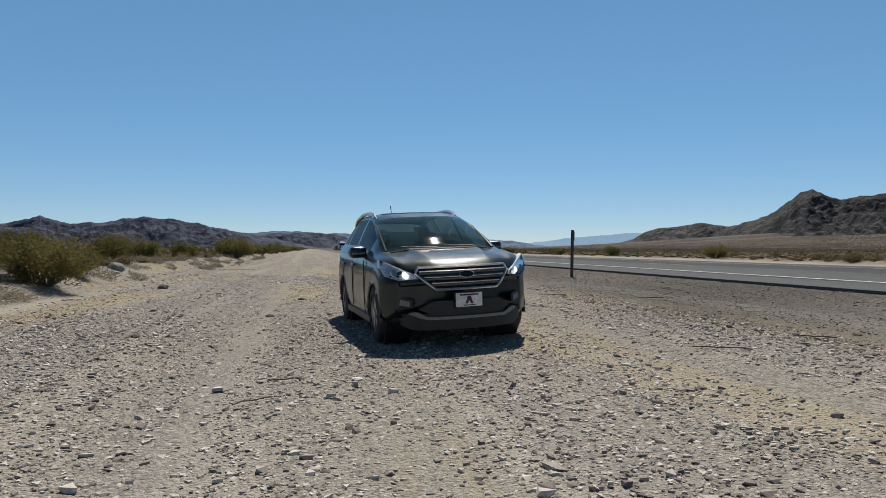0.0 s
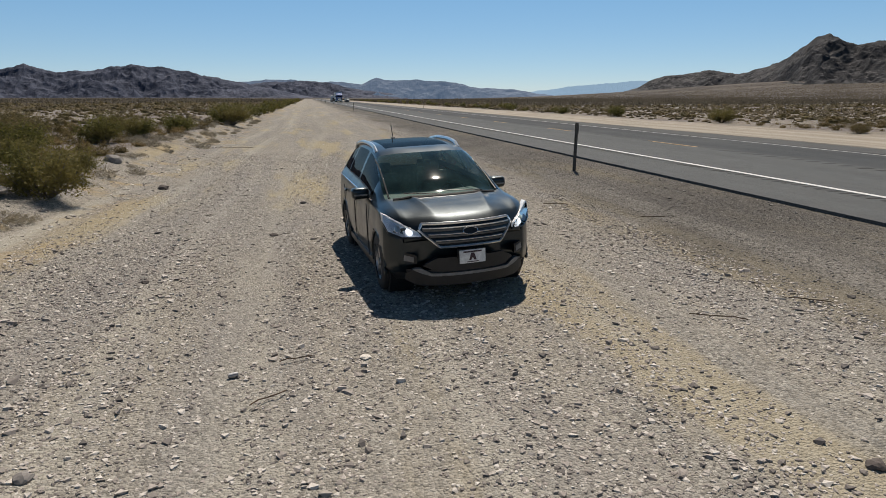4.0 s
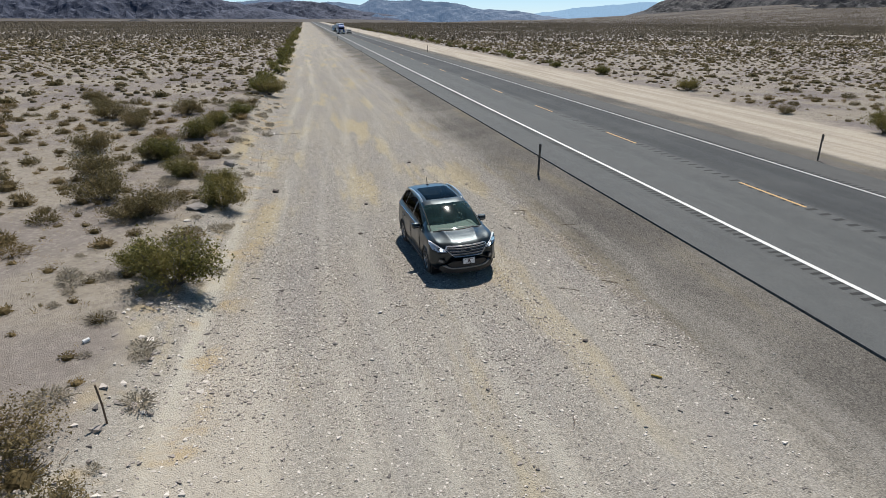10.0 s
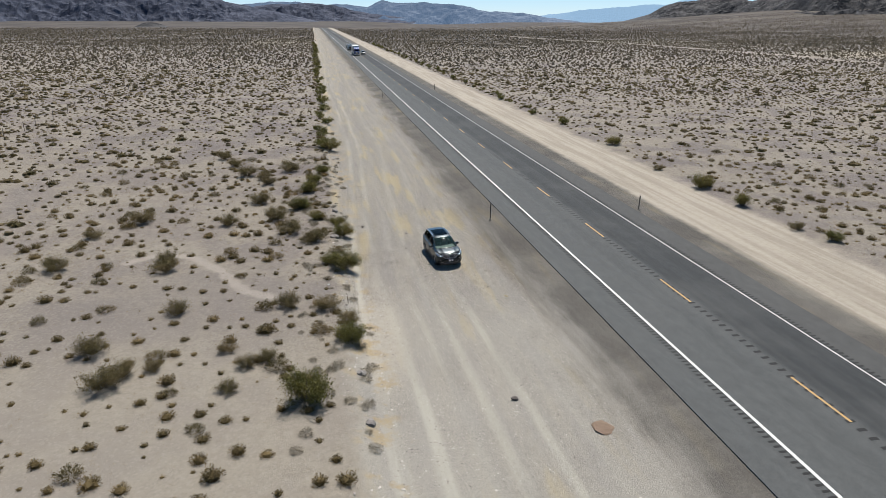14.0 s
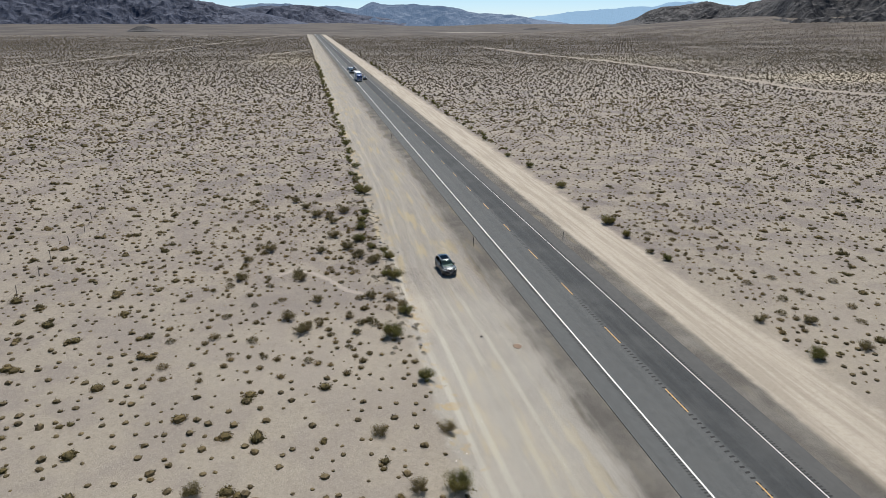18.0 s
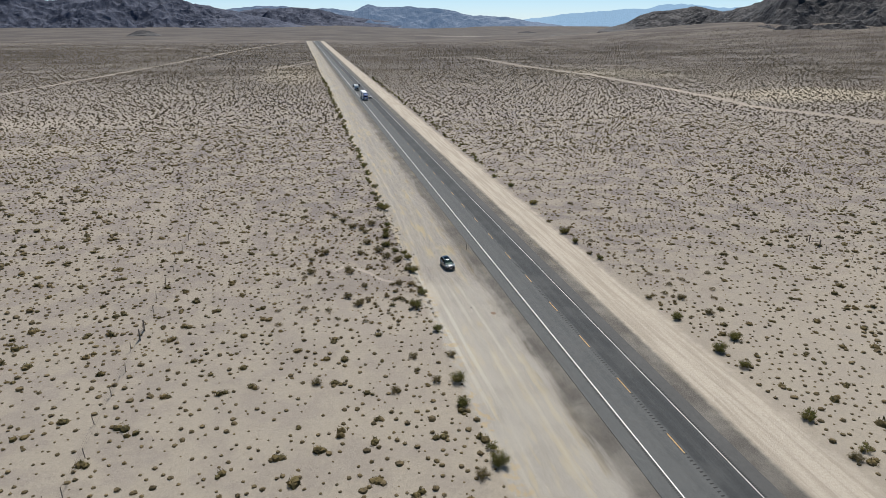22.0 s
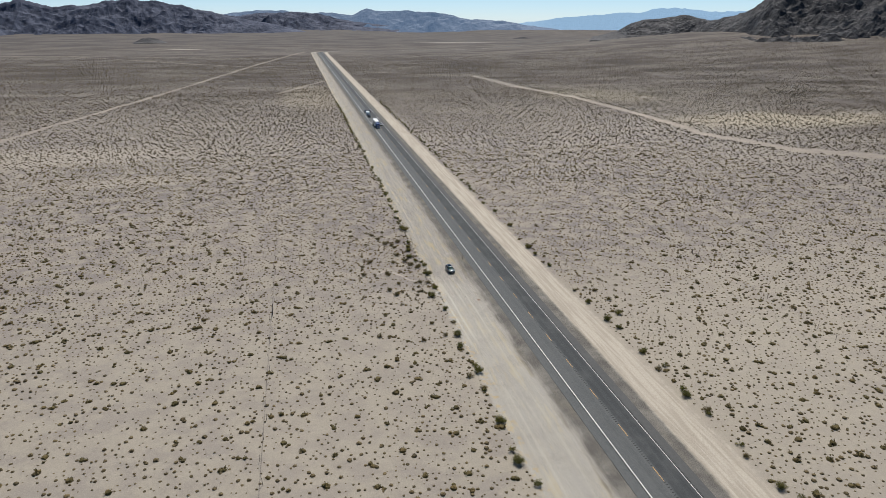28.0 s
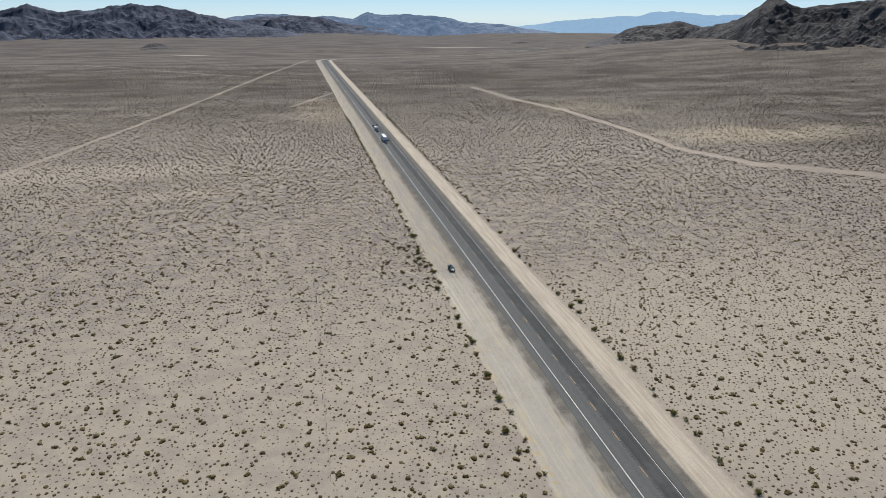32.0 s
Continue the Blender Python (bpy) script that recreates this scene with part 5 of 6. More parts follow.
def parked_suv(m):
    car = thing("suv", "dark grey compact suv parked with headlights facing the gravel", "car", m=m)
    rows, grid = lofted(SUV_FORM)
    made = skin(rows, grid, suv_region)
    for name, bm in made.items():
        plainname = name.rstrip(".")
        mat = {"body": PAINT, "underbody": BLACK, "windscreen": GLASS, "sunroof": GLASS_DARK, "rear_window": GLASS_DARK}.get(plainname, GLASS_DARK)
        ob = part(plainname, bm, mat, car, {"windscreen": "clear raked windscreen", "sunroof": "dark panoramic glass roof", "body": "dark metallic grey body shell"}.get(plainname, ""), smooth=True)
        if plainname not in ("body", "underbody"):
            ob.visible_shadow = plainname == "sunroof"
    # grille: dark backing, silver hexagonal frame, three bars, oval badge
    hexa = [(-.50, .80), (-.56, .86), (-.52, .925), (.52, .925), (.56, .86), (.50, .80), (.36, .675), (-.36, .675)]
    part("grille", raked(bowed(band((0, .36, .50, .555), (.675, .675, .80, .855), (.925, .925, .925, .868), 2.295, .09)), .7, .5), BLACK, car)
    ring = [Vector((2.305, y, z)) for y, z in hexa]
    pts = []
    for a, c in zip(ring, ring[1:] + ring[:1]):
        for k in range(6):
            pts.append(a.lerp(c, k / 6))
    pts.append(pts[0])
    part("grille_frame", raked(bowed(tube(pts, .015, 6)), .7, .5), SILVER, car, "satin silver grille surround")
    for z, half in ((.865, .52), (.80, .47), (.735, .40)):
        part("grille_bar", raked(bowed(tube([Vector((2.312, half * k / 8, z)) for k in range(-8, 9)], .021, 6, 1.1)), .7, .5), DARK_TRIM, car)
        part("grille_edge", raked(bowed(tube([Vector((2.326, half * k / 8, z + .014)) for k in range(-8, 9)], .007, 5)), .7, .5), SILVER, car)
    badge = rod(.5, .5, .02, (0, 0, 0), (0, 90, 0), 28)
    bmesh.ops.scale(badge, vec=(1, .17, .075), verts=badge.verts)
    bmesh.ops.translate(badge, vec=(2.335, 0, .838), verts=badge.verts)
    badge_ob = part("badge", raked(badge, .7, .5), BLACK, car, "dark oval badge")
    rimb = [Vector((2.345, .087 * math.cos(a), .838 + .039 * math.sin(a))) for a in [2 * math.pi * k / 24 for k in range(25)]]
    part("badge_rim", raked(tube(rimb, .005, 6), .7, .5), CHROME, badge_ob)
    # lower intake, silver skid strip, bumper crease
    part("lower_intake", bowed(band((0, .40, .54), (.385, .385, .45), (.545, .545, .46), 2.292, .06)), BLACK, car)
    part("skid_plate", bowed(band((0, .46, .58, .65), (.335, .335, .37, .405), (.368, .368, .435, .41), 2.304, .07)), SKID, car, "silver-grey lower bumper strip")
    part("valance", bowed(band((0, .60, .72), (.215, .215, .27), (.40, .40, .40), 2.262, .14)), BLACK, car, "black lower valance")
    # number plate with plain marks
    plate = part("licence_plate", outline_slab([(-.155, .47), (-.155, .625), (.155, .625), (.155, .47)], 2.335, .014, bevel=.004), WHITE, car, "white front plate with dark marks")
    part("plate_holder", outline_slab([(-.165, .46), (-.165, .635), (.165, .635), (.165, .46)], 2.322, .05, bevel=.004), BLACK, car)
    part("plate_mark", outline_slab([(-.045, .505), (-.018, .59), (.018, .59), (.045, .505), (.02, .505), (0, .54), (-.02, .505)], 2.338, .004), INK, plate)
    part("plate_mark", outline_slab([(-.11, .595), (-.11, .612), (.11, .612), (.11, .595)], 2.338, .004), INK, plate)
    part("plate_mark", outline_slab([(-.07, .482), (-.07, .492), (.07, .492), (.07, .482)], 2.338, .004), INK, plate)
    # headlights and fog lamps
    for s in (1, -1):
        lamp_pts = [(s * .55, .80), (s * .575, .845), (s * .70, .915), (s * .85, 1.0), (s * .90, 1.02), (s * .905, .93), (s * .87, .835), (s * .74, .785)]
        if s < 0:
            lamp_pts = lamp_pts[::-1]
        lamp = part("headlight", raked(bowed(outline_slab(lamp_pts, 2.305, .11)), .79, .5), REFLECTOR_SHELL, car, "wrap-around headlight with bright reflector")
        part("lens", raked(bowed(outline_slab(lamp_pts, 2.332, .004)), .79, .5), CLEAR, lamp)
        part("surround", raked(bowed(outline_slab([(p[0] * 1.0, p[1] - .026) for p in lamp_pts], 2.30, .10)), .79, .5), BLACK, lamp)
        for yy in (.66, .77):
            c = rod(.045, .036, .03, (2.302 - .46 * (yy / .92) ** 2.6, s * yy, .845 + .2 * (yy - .66)), (0, 90, 0), 18)
            part("projector", raked(c, .79, .5), LIT if yy < .7 else SILVER, lamp)
        part("daytime_lamp", raked(bowed(tube([Vector((2.312, s * (.60 + .27 * k / 6), .853 + .135 * k / 6)) for k in range(7)], .010, 6)), .79, .5), WHITE, lamp)
        fog = [(s * .60, .47), (s * .60, .565), (s * .70, .59), (s * .765, .58), (s * .765, .49), (s * .70, .455)][::s]
        f = part("fog_lamp", bowed(outline_slab(fog, 2.258, .06)), BLACK, car, "recessed fog lamp")
        part("fog_lens", bowed(outline_slab([(s * .63, .485), (s * .63, .545), (s * .72, .565), (s * .735, .50)][::s], 2.264, .02)), SATIN, f)
        # mirrors
        mir = box(.16, .23, .15, (.60, s * .965, 1.11), .062, (0, 0, s * -8), 4)
        part("mirror", mir, PAINT, car, "body-coloured door mirror", smooth=True)
        part("mirror_stalk", box(.07, .12, .035, (.60, s * .90, 1.07), .01), BLACK, car)
        part("turn_signal", box(.02, .17, .022, (.685, s * .965, 1.095), .005), SATIN, car)
        # door handles, arches, sill, door joints
        for hx in (-.16, -1.12):
            part("door_handle", box(.19, .03, .035, (hx, s * .925, .93), .012), PAINT, car)
        for jx in (.74, -.27, -1.27):
            part("door_joint", tube([Vector((jx, s * (.926 - .03 * abs(z - .6)), z)) for z in (.3, .45, .6, .75, .9, 1.0)], .006, 5), BLACK, car)
        part("sill_trim", box(1.95, .05, .10, (0.02, s * .885, .25), .02), BLACK, car)
        for ax in AXLES:
            arch = [Vector((ax + .40 * math.cos(a), s * .902, .35 + .40 * math.sin(a))) for a in [math.radians(d) for d in range(-8, 189, 7)]]
            part("arch_trim", tube(arch, .024, 6), PAINT, car)
            liner = rod(.42, .42, .30, (ax, s * .70, .36), (90, 0, 0), 24)
            part("arch_liner", liner, BLACK, car)
            wheel(car, ax, s * .80)
        # chrome waist line and roof rails
        waist = [Vector((x, s * (.873), 1.062 + .02 * (0.8 - x) * .8)) for x in np.linspace(.95, -1.85, 15)]
        part("waist_trim", tube(waist, .009, 5), CHROME, car)
        rail = []
        for x in np.linspace(.02, -1.72, 15):
            e = min(1, (0.02 - x) / .2, (x + 1.72) / .2)
            rail.append(Vector((x, s * .60, skin_top(SUV_FORM, x, .60) - .01 + .055 * math.sin(max(0, e) * math.pi / 2))))
        part("roof_rail", tube(rail, .029, 8), SILVER, car, "bright silver roof rail")
        part("rear_lamp", box(.16, .2, .26, (-2.06, s * .72, .98), .03), RED_LENS, car)
        # wiper and pillar trim
        pil = [Vector((x, s * (.655 + .05 * (x - .2)), skin_top(SUV_FORM, x, .655 + .05 * (x - .2)) + .004)) for x in np.linspace(1.25, .2, 9)]
        part("pillar_trim", tube(pil, .012, 5), BLACK, car)
        part("front_seat", merge(box(.52, .50, .16, (-.35, s * .38, .55), .05), box(.16, .48, .62, (-.62, s * .38, .88), .06, (0, -14, 0)), box(.10, .27, .18, (-.74, s * .38, 1.26), .05, (0, -10, 0))), SEAT, car)
    part("rear_seat", merge(box(.5, 1.3, .16, (-1.2, 0, .55), .05), box(.16, 1.3, .6, (-1.5, 0, .88), .06, (0, -14, 0))), SEAT, car)
    part("dashboard", box(.86, 1.40, .32, (.86, 0, .90), .08), DASH, car)
    hoop = [Vector((.42 + .06 * math.sin(a), .38 + .185 * math.cos(a), .98 + .17 * math.sin(a))) for a in [2 * math.pi * k / 24 for k in range(25)]]
    part("steering_wheel", tube(hoop, .016, 8), BLACK, car)
    part("rear_view_mirror", box(.03, .2, .06, (.30, 0, 1.40), .012), BLACK, car)
    part("cabin_floor", box(3.0, 1.5, .04, (-.4, 0, .40)), SEAT, car)
    for y0, y1 in ((.50, .02), (-.08, -.52)):
        wip = [Vector((1.262 - .06 * k / 6 + .15 * max(0, 1 - ((y0 + (y1 - y0) * k / 6) / .7) ** 2), y0 + (y1 - y0) * k / 6, skin_top(SUV_FORM, 1.262 - .06 * k / 6, abs(y0 + (y1 - y0) * k / 6)) + .014)) for k in range(7)]
        part("wiper", tube(wip, .007, 5), BLACK, car)
    part("cowl", tube([Vector((1.27 + .15 * (1 - (y / .7) ** 2), y, skin_top(SUV_FORM, 1.27, abs(y)) + .002)) for y in np.linspace(-.66, .66, 13)], .028, 6, .5), BLACK, car)
    part("antenna", tube([Vector((-1.62, 0, 1.625)), Vector((-1.65, 0, 1.68)), Vector((-1.73, 0, 1.85))], .006, 6), BLACK, car)
    part("antenna_foot", box(.11, .06, .05, (-1.62, 0, 1.64), .02), BLACK, car)
    return car


parked_suv(pose(-12.59, 7.93, -0.505, 0, 0, -85) @ pose(0, 0, 0, 2.6, 0, 0))


# ---- traffic coming down the road ----
CAR_FORM = ((2.38, .28, .55, .70, .66, .66, .70, .55), (2.25, .2, .7, .86, .74, .78, .79, .64), (1.9, .18, .8, .91, .82, .82, .88, .68), (1.35, .18, .84, .91, .88, .84, .96, .70),
            (1.0, .18, .84, .91, .90, .84, 1.0, .70), (.55, .18, .84, .91, .91, .84, 1.2, .64), (.05, .18, .84, .91, .92, .84, 1.39, .57), (-.4, .18, .84, .91, .93, .84, 1.45, .55), (-1.0, .18, .84, .91, .95, .84, 1.42, .54),
            (-1.5, .2, .83, .91, .96, .83, 1.24, .58), (-1.9, .24, .8, .9, .95, .8, 1.03, .66), (-2.25, .3, .75, .87, .92, .78, .98, .66), (-2.38, .38, .66, .8, .82, .72, .88, .6))
PICKUP_FORM = ((2.95, .40, .70, .86, .98, .80, 1.03, .66), (2.85, .34, .80, .96, 1.08, .88, 1.14, .72), (2.5, .34, .88, 1.0, 1.14, .92, 1.22, .76), (1.7, .34, .9, 1.0, 1.18, .94, 1.28, .78), (1.35, .34, .9, 1.0, 1.19, .94, 1.3, .78),
               (.95, .34, .9, 1.0, 1.2, .94, 1.58, .72), (.55, .34, .9, 1.0, 1.2, .94, 1.84, .66), (.2, .34, .9, 1.0, 1.2, .94, 1.92, .64), (-.7, .34, .9, 1.0, 1.2, .94, 1.92, .64), (-.95, .34, .9, 1.0, 1.2, .94, 1.88, .72),
               (-1.1, .34, .9, 1.0, 1.2, .94, 1.86, .78), (-2.7, .38, .9, 1.0, 1.2, .94, 1.84, .78), (-2.9, .42, .86, .96, 1.18, .92, 1.5, .78), (-2.95, .46, .8, .92, 1.1, .9, 1.2, .78))


def road_car(name, label, form, paint, m, axles, glass_x, r=.34, rail=False):
    """A moving vehicle seen from afar: body, glazing, lamps, grille, mirrors, wheels."""
    car = thing(name, label, "car", "traffic on the highway", m)
    front = max(f[0] for f in form)
    rows, grid = lofted(form, 0.11, 0.3, 0.2)
    w0, w1, back = glass_x

    def region(x, ring, mid):
        for ax in axles:
            if abs(mid.y) > .5 and math.hypot(mid.x - ax, mid.z - r) < r * 1.12 and mid.z < r * 2.1:
                return None
        if w0 < x < w1 and ring >= 17 and abs(mid.y) < .62:
            return "windscreen"
        if 12 <= ring <= 15 and back < x < w1 - .45 and abs(x - (back + w0) / 2 - .1) > .07:
            return "side_window" + ("" if mid.y > 0 else ".")
        return "body"

    for nm, bm in skin(rows, grid, region).items():
        part(nm.rstrip("."), bm, paint if nm == "body" else GLASS_DARK, car, smooth=True)
    z = np.interp(front - .1, *np.array(sorted(form))[:, (0, 4)].T)
    part("grille", bowed(outline_slab([(-.5, z - .28), (-.52, z - .08), (.52, z - .08), (.5, z - .28)], front + .005, .05), .3), BLACK, car)
    for s in (1, -1):
        part("headlight", bowed(outline_slab([(s * .58, z - .2), (s * .58, z - .07), (s * .84, z - .03), (s * .84, z - .16)][::s], front + .006, .05), .3), LENS, car)
        part("mirror", box(.14, .2, .14, (w1 - .5, s * 1.02, np.interp(w1 - .5, *np.array(sorted(form))[:, (0, 4)].T) + .06), .04), BLACK, car)
        for ax in axles:
            wheel(car, ax, s * (.80 if r < .38 else .86), r)
    part("bumper", bowed(box(.08, 1.3, .14, (front - .01, 0, .42), .03), .3), BLACK, car)
    return car


SOUTH = -90
GREY_PAINT = coat("silver_grey_paint", (0.2, 0.205, 0.21), 0.3, 0.6)
NAVY = coat("navy_paint", (0.012, 0.016, 0.028), 0.25, 0.3)
JET = coat("black_paint", (0.008, 0.008, 0.009), 0.22, 0.2)
TRUCK_BLUE = coat("truck_blue_paint", (0.012, 0.06, 0.22), 0.25, 0.2)
TRAILER_WHITE = plain("trailer_white", (0.72, 0.73, 0.74), 0.45)
DECAL = plain("blue_grey_decal", (0.08, 0.11, 0.17), 0.4)

road_car("suv", "silver-grey suv overtaking in the far lane", SUV_FORM, GREY_PAINT, pose(1.75, 281, 0.0, 0, 0, SOUTH), AXLES, (.21, 1.26, -1.8), .355)
road_car("saloon_car", "black saloon following the caravan", CAR_FORM, JET, pose(-1.95, 350, 0.0, 0, 0, SOUTH), (1.42, -1.38), (.0, 1.0, -1.4))
road_car("saloon_car", "dark navy saloon pulling out to overtake", CAR_FORM, NAVY, pose(1.65, 353, 0.0, 0, 0, SOUTH), (1.42, -1.38), (.0, 1.0, -1.4))
road_car("pickup_truck", "black pickup truck with a covered bed towing a caravan", PICKUP_FORM, JET, pose(-1.95, 323, 0.0, 0, 0, SOUTH), (1.85, -1.85), (.5, 1.37, -.75), .41)


def caravan(m):
    c = thing("travel_trailer", "white travel trailer with a dark front towed by a pickup", "caravan", "traffic on the highway", m)
    part("body", box(6.6, 2.44, 2.35, (0, 0, 1.75), .18, segs=3), TRAILER_WHITE, c, smooth=False)
    part("front_cap", box(.5, 2.3, 1.5, (3.1, 0, 1.55), .12, (0, -12, 0)), DECAL, c, "dark curved front cap")
    part("roof_vent", box(.75, .7, .25, (.5, 0, 3.04), .08), BLACK, c, "black rooftop air conditioner")
    part("roof_hatch", box(.4, .4, .1, (-1.6, .4, 2.97), .03), SATIN, c)
    part("roof_hatch", box(.4, .4, .1, (2.1, -.3, 2.97), .03), SATIN, c)
    for s in (1, -1):
        for x in (1.6, -.6, -2.3):
            part("window", box(.8, .03, .5, (x, s * 1.225, 1.95), .01), GLASS_DARK, c)
        part("stripe", box(5.6, .02, .3, (0, s * 1.226, 1.25), .005), DECAL, c)
        for x in (.2, -.75):
            wheel(c, x, s * 1.05, .34, .2)
    part("door", box(.65, .04, 1.75, (.85, -1.23, 1.6), .01), WHITE, c)
    part("drawbar", merge(tube([Vector((3.3, .6, .5)), Vector((4.6, 0, .5))], .05, 6), tube([Vector((3.3, -.6, .5)), Vector((4.6, 0, .5))], .05, 6)), BLACK, c)
    part("gas_bottles", merge(rod(.15, .15, .55, (3.75, .2, .85), n=16, bevel=.05), rod(.15, .15, .55, (3.75, -.2, .85), n=16, bevel=.05)), WHITE, c)
    part("chassis", box(6.4, 1.9, .18, (0, 0, .52), .02), BLACK, c)
    return c


caravan(pose(-1.95, 331.0, 0.0, 0, 0, SOUTH))


def big_rig(m):
    t = thing("semi_truck", "blue tractor unit hauling a long white box trailer", "truck", "traffic on the highway", m)
    part("bonnet", box(1.9, 1.75, 1.05, (9.2, 0, 1.45), .22, (0, 5, 0), 3), TRUCK_BLUE, t)
    part("cab", box(2.1, 2.3, 2.0, (7.6, 0, 2.0), .16, segs=3), TRUCK_BLUE, t)
    fair = box(2.0, 2.3, 1.05, (7.05, 0, 3.3), .2, (0, 0, 0), 3)
    for v in fair.verts:
        if v.co.z > 3.4 and v.co.x > 7.2:
            v.co.x -= .9
    part("roof_fairing", fair, TRUCK_BLUE, t)
    part("sleeper", box(1.6, 2.35, 2.5, (6.2, 0, 2.2), .12), TRUCK_BLUE, t)
    part("windscreen", box(.06, 2.0, .75, (8.63, 0, 2.42), .02, (0, -22, 0)), GLASS_DARK, t)
    part("grille", box(.08, 1.1, .85, (10.13, 0, 1.35), .05), CHROME, t)
    part("bumper", box(.3, 2.3, .4, (10.05, 0, .6), .1), CHROME, t)
    for k in range(5):
        part("grille_slat", box(.03, 1.0, .04, (10.18, 0, 1.05 + .15 * k), .005), BLACK, t)
    for s in (1, -1):
        part("headlight", box(.14, .3, .28, (10.02, s * .78, 1.15), .05), LENS, t)
        part("mirror", box(.12, .22, .6, (8.5, s * 1.38, 2.4), .04), BLACK, t)
        part("side_window", box(.7, .03, .6, (7.9, s * 1.155, 2.4), .01), GLASS_DARK, t)
        part("mudguard", box(1.2, .45, .5, (9.25, s * .95, 1.05), .15), TRUCK_BLUE, t)
        part("fuel_tank", rod(.32, .32, 1.3, (7.4, s * 1.0, .75), (0, 90, 0), 18, .04), CHROME, t)
        part("exhaust_stack", rod(.07, .07, 2.6, (5.3, s * 1.0, 2.6), n=12), CHROME, t)
        part("trailer_skirt", box(6.0, .04, .7, (0.5, s * 1.25, .75), .01), TRAILER_WHITE, t)
        for x, r in ((9.2, .5), (5.2, .5), (3.95, .5), (-6.6, .5), (-7.85, .5)):
            wheel(t, x, s * (1.05 if x > 9 else .98), r, .3 if x > 9 else .55, 6)
    part("frame_rail", box(16.5, .9, .25, (1.2, 0, .95), .02), BLACK, t)
    part("trailer_box", box(14.6, 2.6, 2.85, (-2.1, 0, 2.65), .05), TRAILER_WHITE, t, "long white box trailer")
    part("trailer_nose", box(.05, 2.3, 2.4, (5.22, 0, 2.7), .01), SATIN, t)
    part("rear_bumper", box(.12, 2.3, .12, (-9.4, 0, .6), .02), RED_LENS, t)
    for s in (1, -1):
        part("trailer_decal", box(8.0, .02, 1.4, (-2.0, s * 1.305, 2.7), .005), DECAL, t)
        part("landing_leg", box(.12, .12, 1.0, (3.0, s * .8, .75), .01), BLACK, t)
    return t


big_rig(pose(-1.95, 278.0, 0.0, 0, 0, SOUTH))


# ---- delineator posts ----
POST = plain("weathered_post", (0.11, 0.1, 0.09), 0.7, 0.3)
REFLECTOR = plain("white_reflector", (0.55, 0.55, 0.52), 0.3)


def marker_post(x, y, h, label):
    z = float(land(x, y))
    ob = thing("marker_post", label, "road post", "posts along the road", pose(x, y, z, 1.0, 0.6, 0))
    bm = bmesh.new()
    prof = [(-.045, .02), (-.02, .02), (-.015, -.012), (.015, -.012), (.02, .02), (.045, .02), (.045, .012), (.024, .012), (.019, -.02), (-.019, -.02), (-.024, .012), (-.045, .012)]
    a = [bm.verts.new((px, py, -0.25)) for px, py in prof]
    c = [bm.verts.new((px, py, h)) for px, py in prof]
    for i in range(len(prof)):
        j = (i + 1) % len(prof)
        bm.faces.new((a[i], a[j], c[j], c[i]))
    bm.faces.new(c)
    bmesh.ops.recalc_face_normals(bm, faces=bm.faces)
    part("post", bm, POST, ob)
    part("reflector", box(.085, .012, .26, (0, -.026, h - .17), .004), POST, ob, "dark weathered reflector back")
    part("reflector_face", box(.075, .006, .2, (0, .03, h - .15), .002), REFLECTOR, ob)
    return ob


marker_post(-7.06, 15.49, 1.30, "dark steel marker post standing in the gravel")
marker_post(6.37, 15.59, 1.22, "dark steel marker post beyond the asphalt")
for yy in (104, 192, 280, 368):
    marker_post(-7.2, yy, 1.25, "small steel marker post far down the road")
    marker_post(6.6, yy + 15, 1.25, "small steel marker post far down the road")

# ---- wire fence out on the plain ----
WOOD = plain("grey_fence_wood", (0.12, 0.1, 0.085), 0.9)
WIRE = plain("rusty_wire", (0.1, 0.075, 0.06), 0.6, 0.6)


def wire_fence(x0, gap, braces):
    fence = thing("wire_fence", "sparse wire fence of thin posts across the plain", "fence")
    for k, yy in enumerate(np.arange(-100, 260, gap)):
        xx = x0 + 0.4 * math.sin(k * 2.1)
        part("fence_post", box(.07, .07, 1.5, (xx, yy, float(land(xx, yy)) + .6), .012, (verge.uniform(-4, 4), verge.uniform(-4, 4), 0), 1), WOOD, fence)
    for h in (.45, .8, 1.12):
        part("wire", tube([Vector((x0, yy, float(land(x0, yy)) + h)) for yy in np.arange(-100, 261, 12.0)], .008, 4), WIRE, fence)
    for yy in braces:
        part("brace_post", box(.16, .16, 2.0, (x0 + .2, yy, float(land(x0 + .2, yy)) + .8), .02), WOOD, fence)
    part("brace_rail", tube([Vector((x0 + .2, braces[0], float(land(x0 + .2, braces[0])) + .4)), Vector((x0 + .2, braces[1], float(land(x0 + .2, braces[1])) + 1.3))], .06, 6), WOOD, fence)


wire_fence(-62.5, 6.0, (-10.0, -13.0))
wire_fence(65.5, 6.0, (7.4, 4.4))


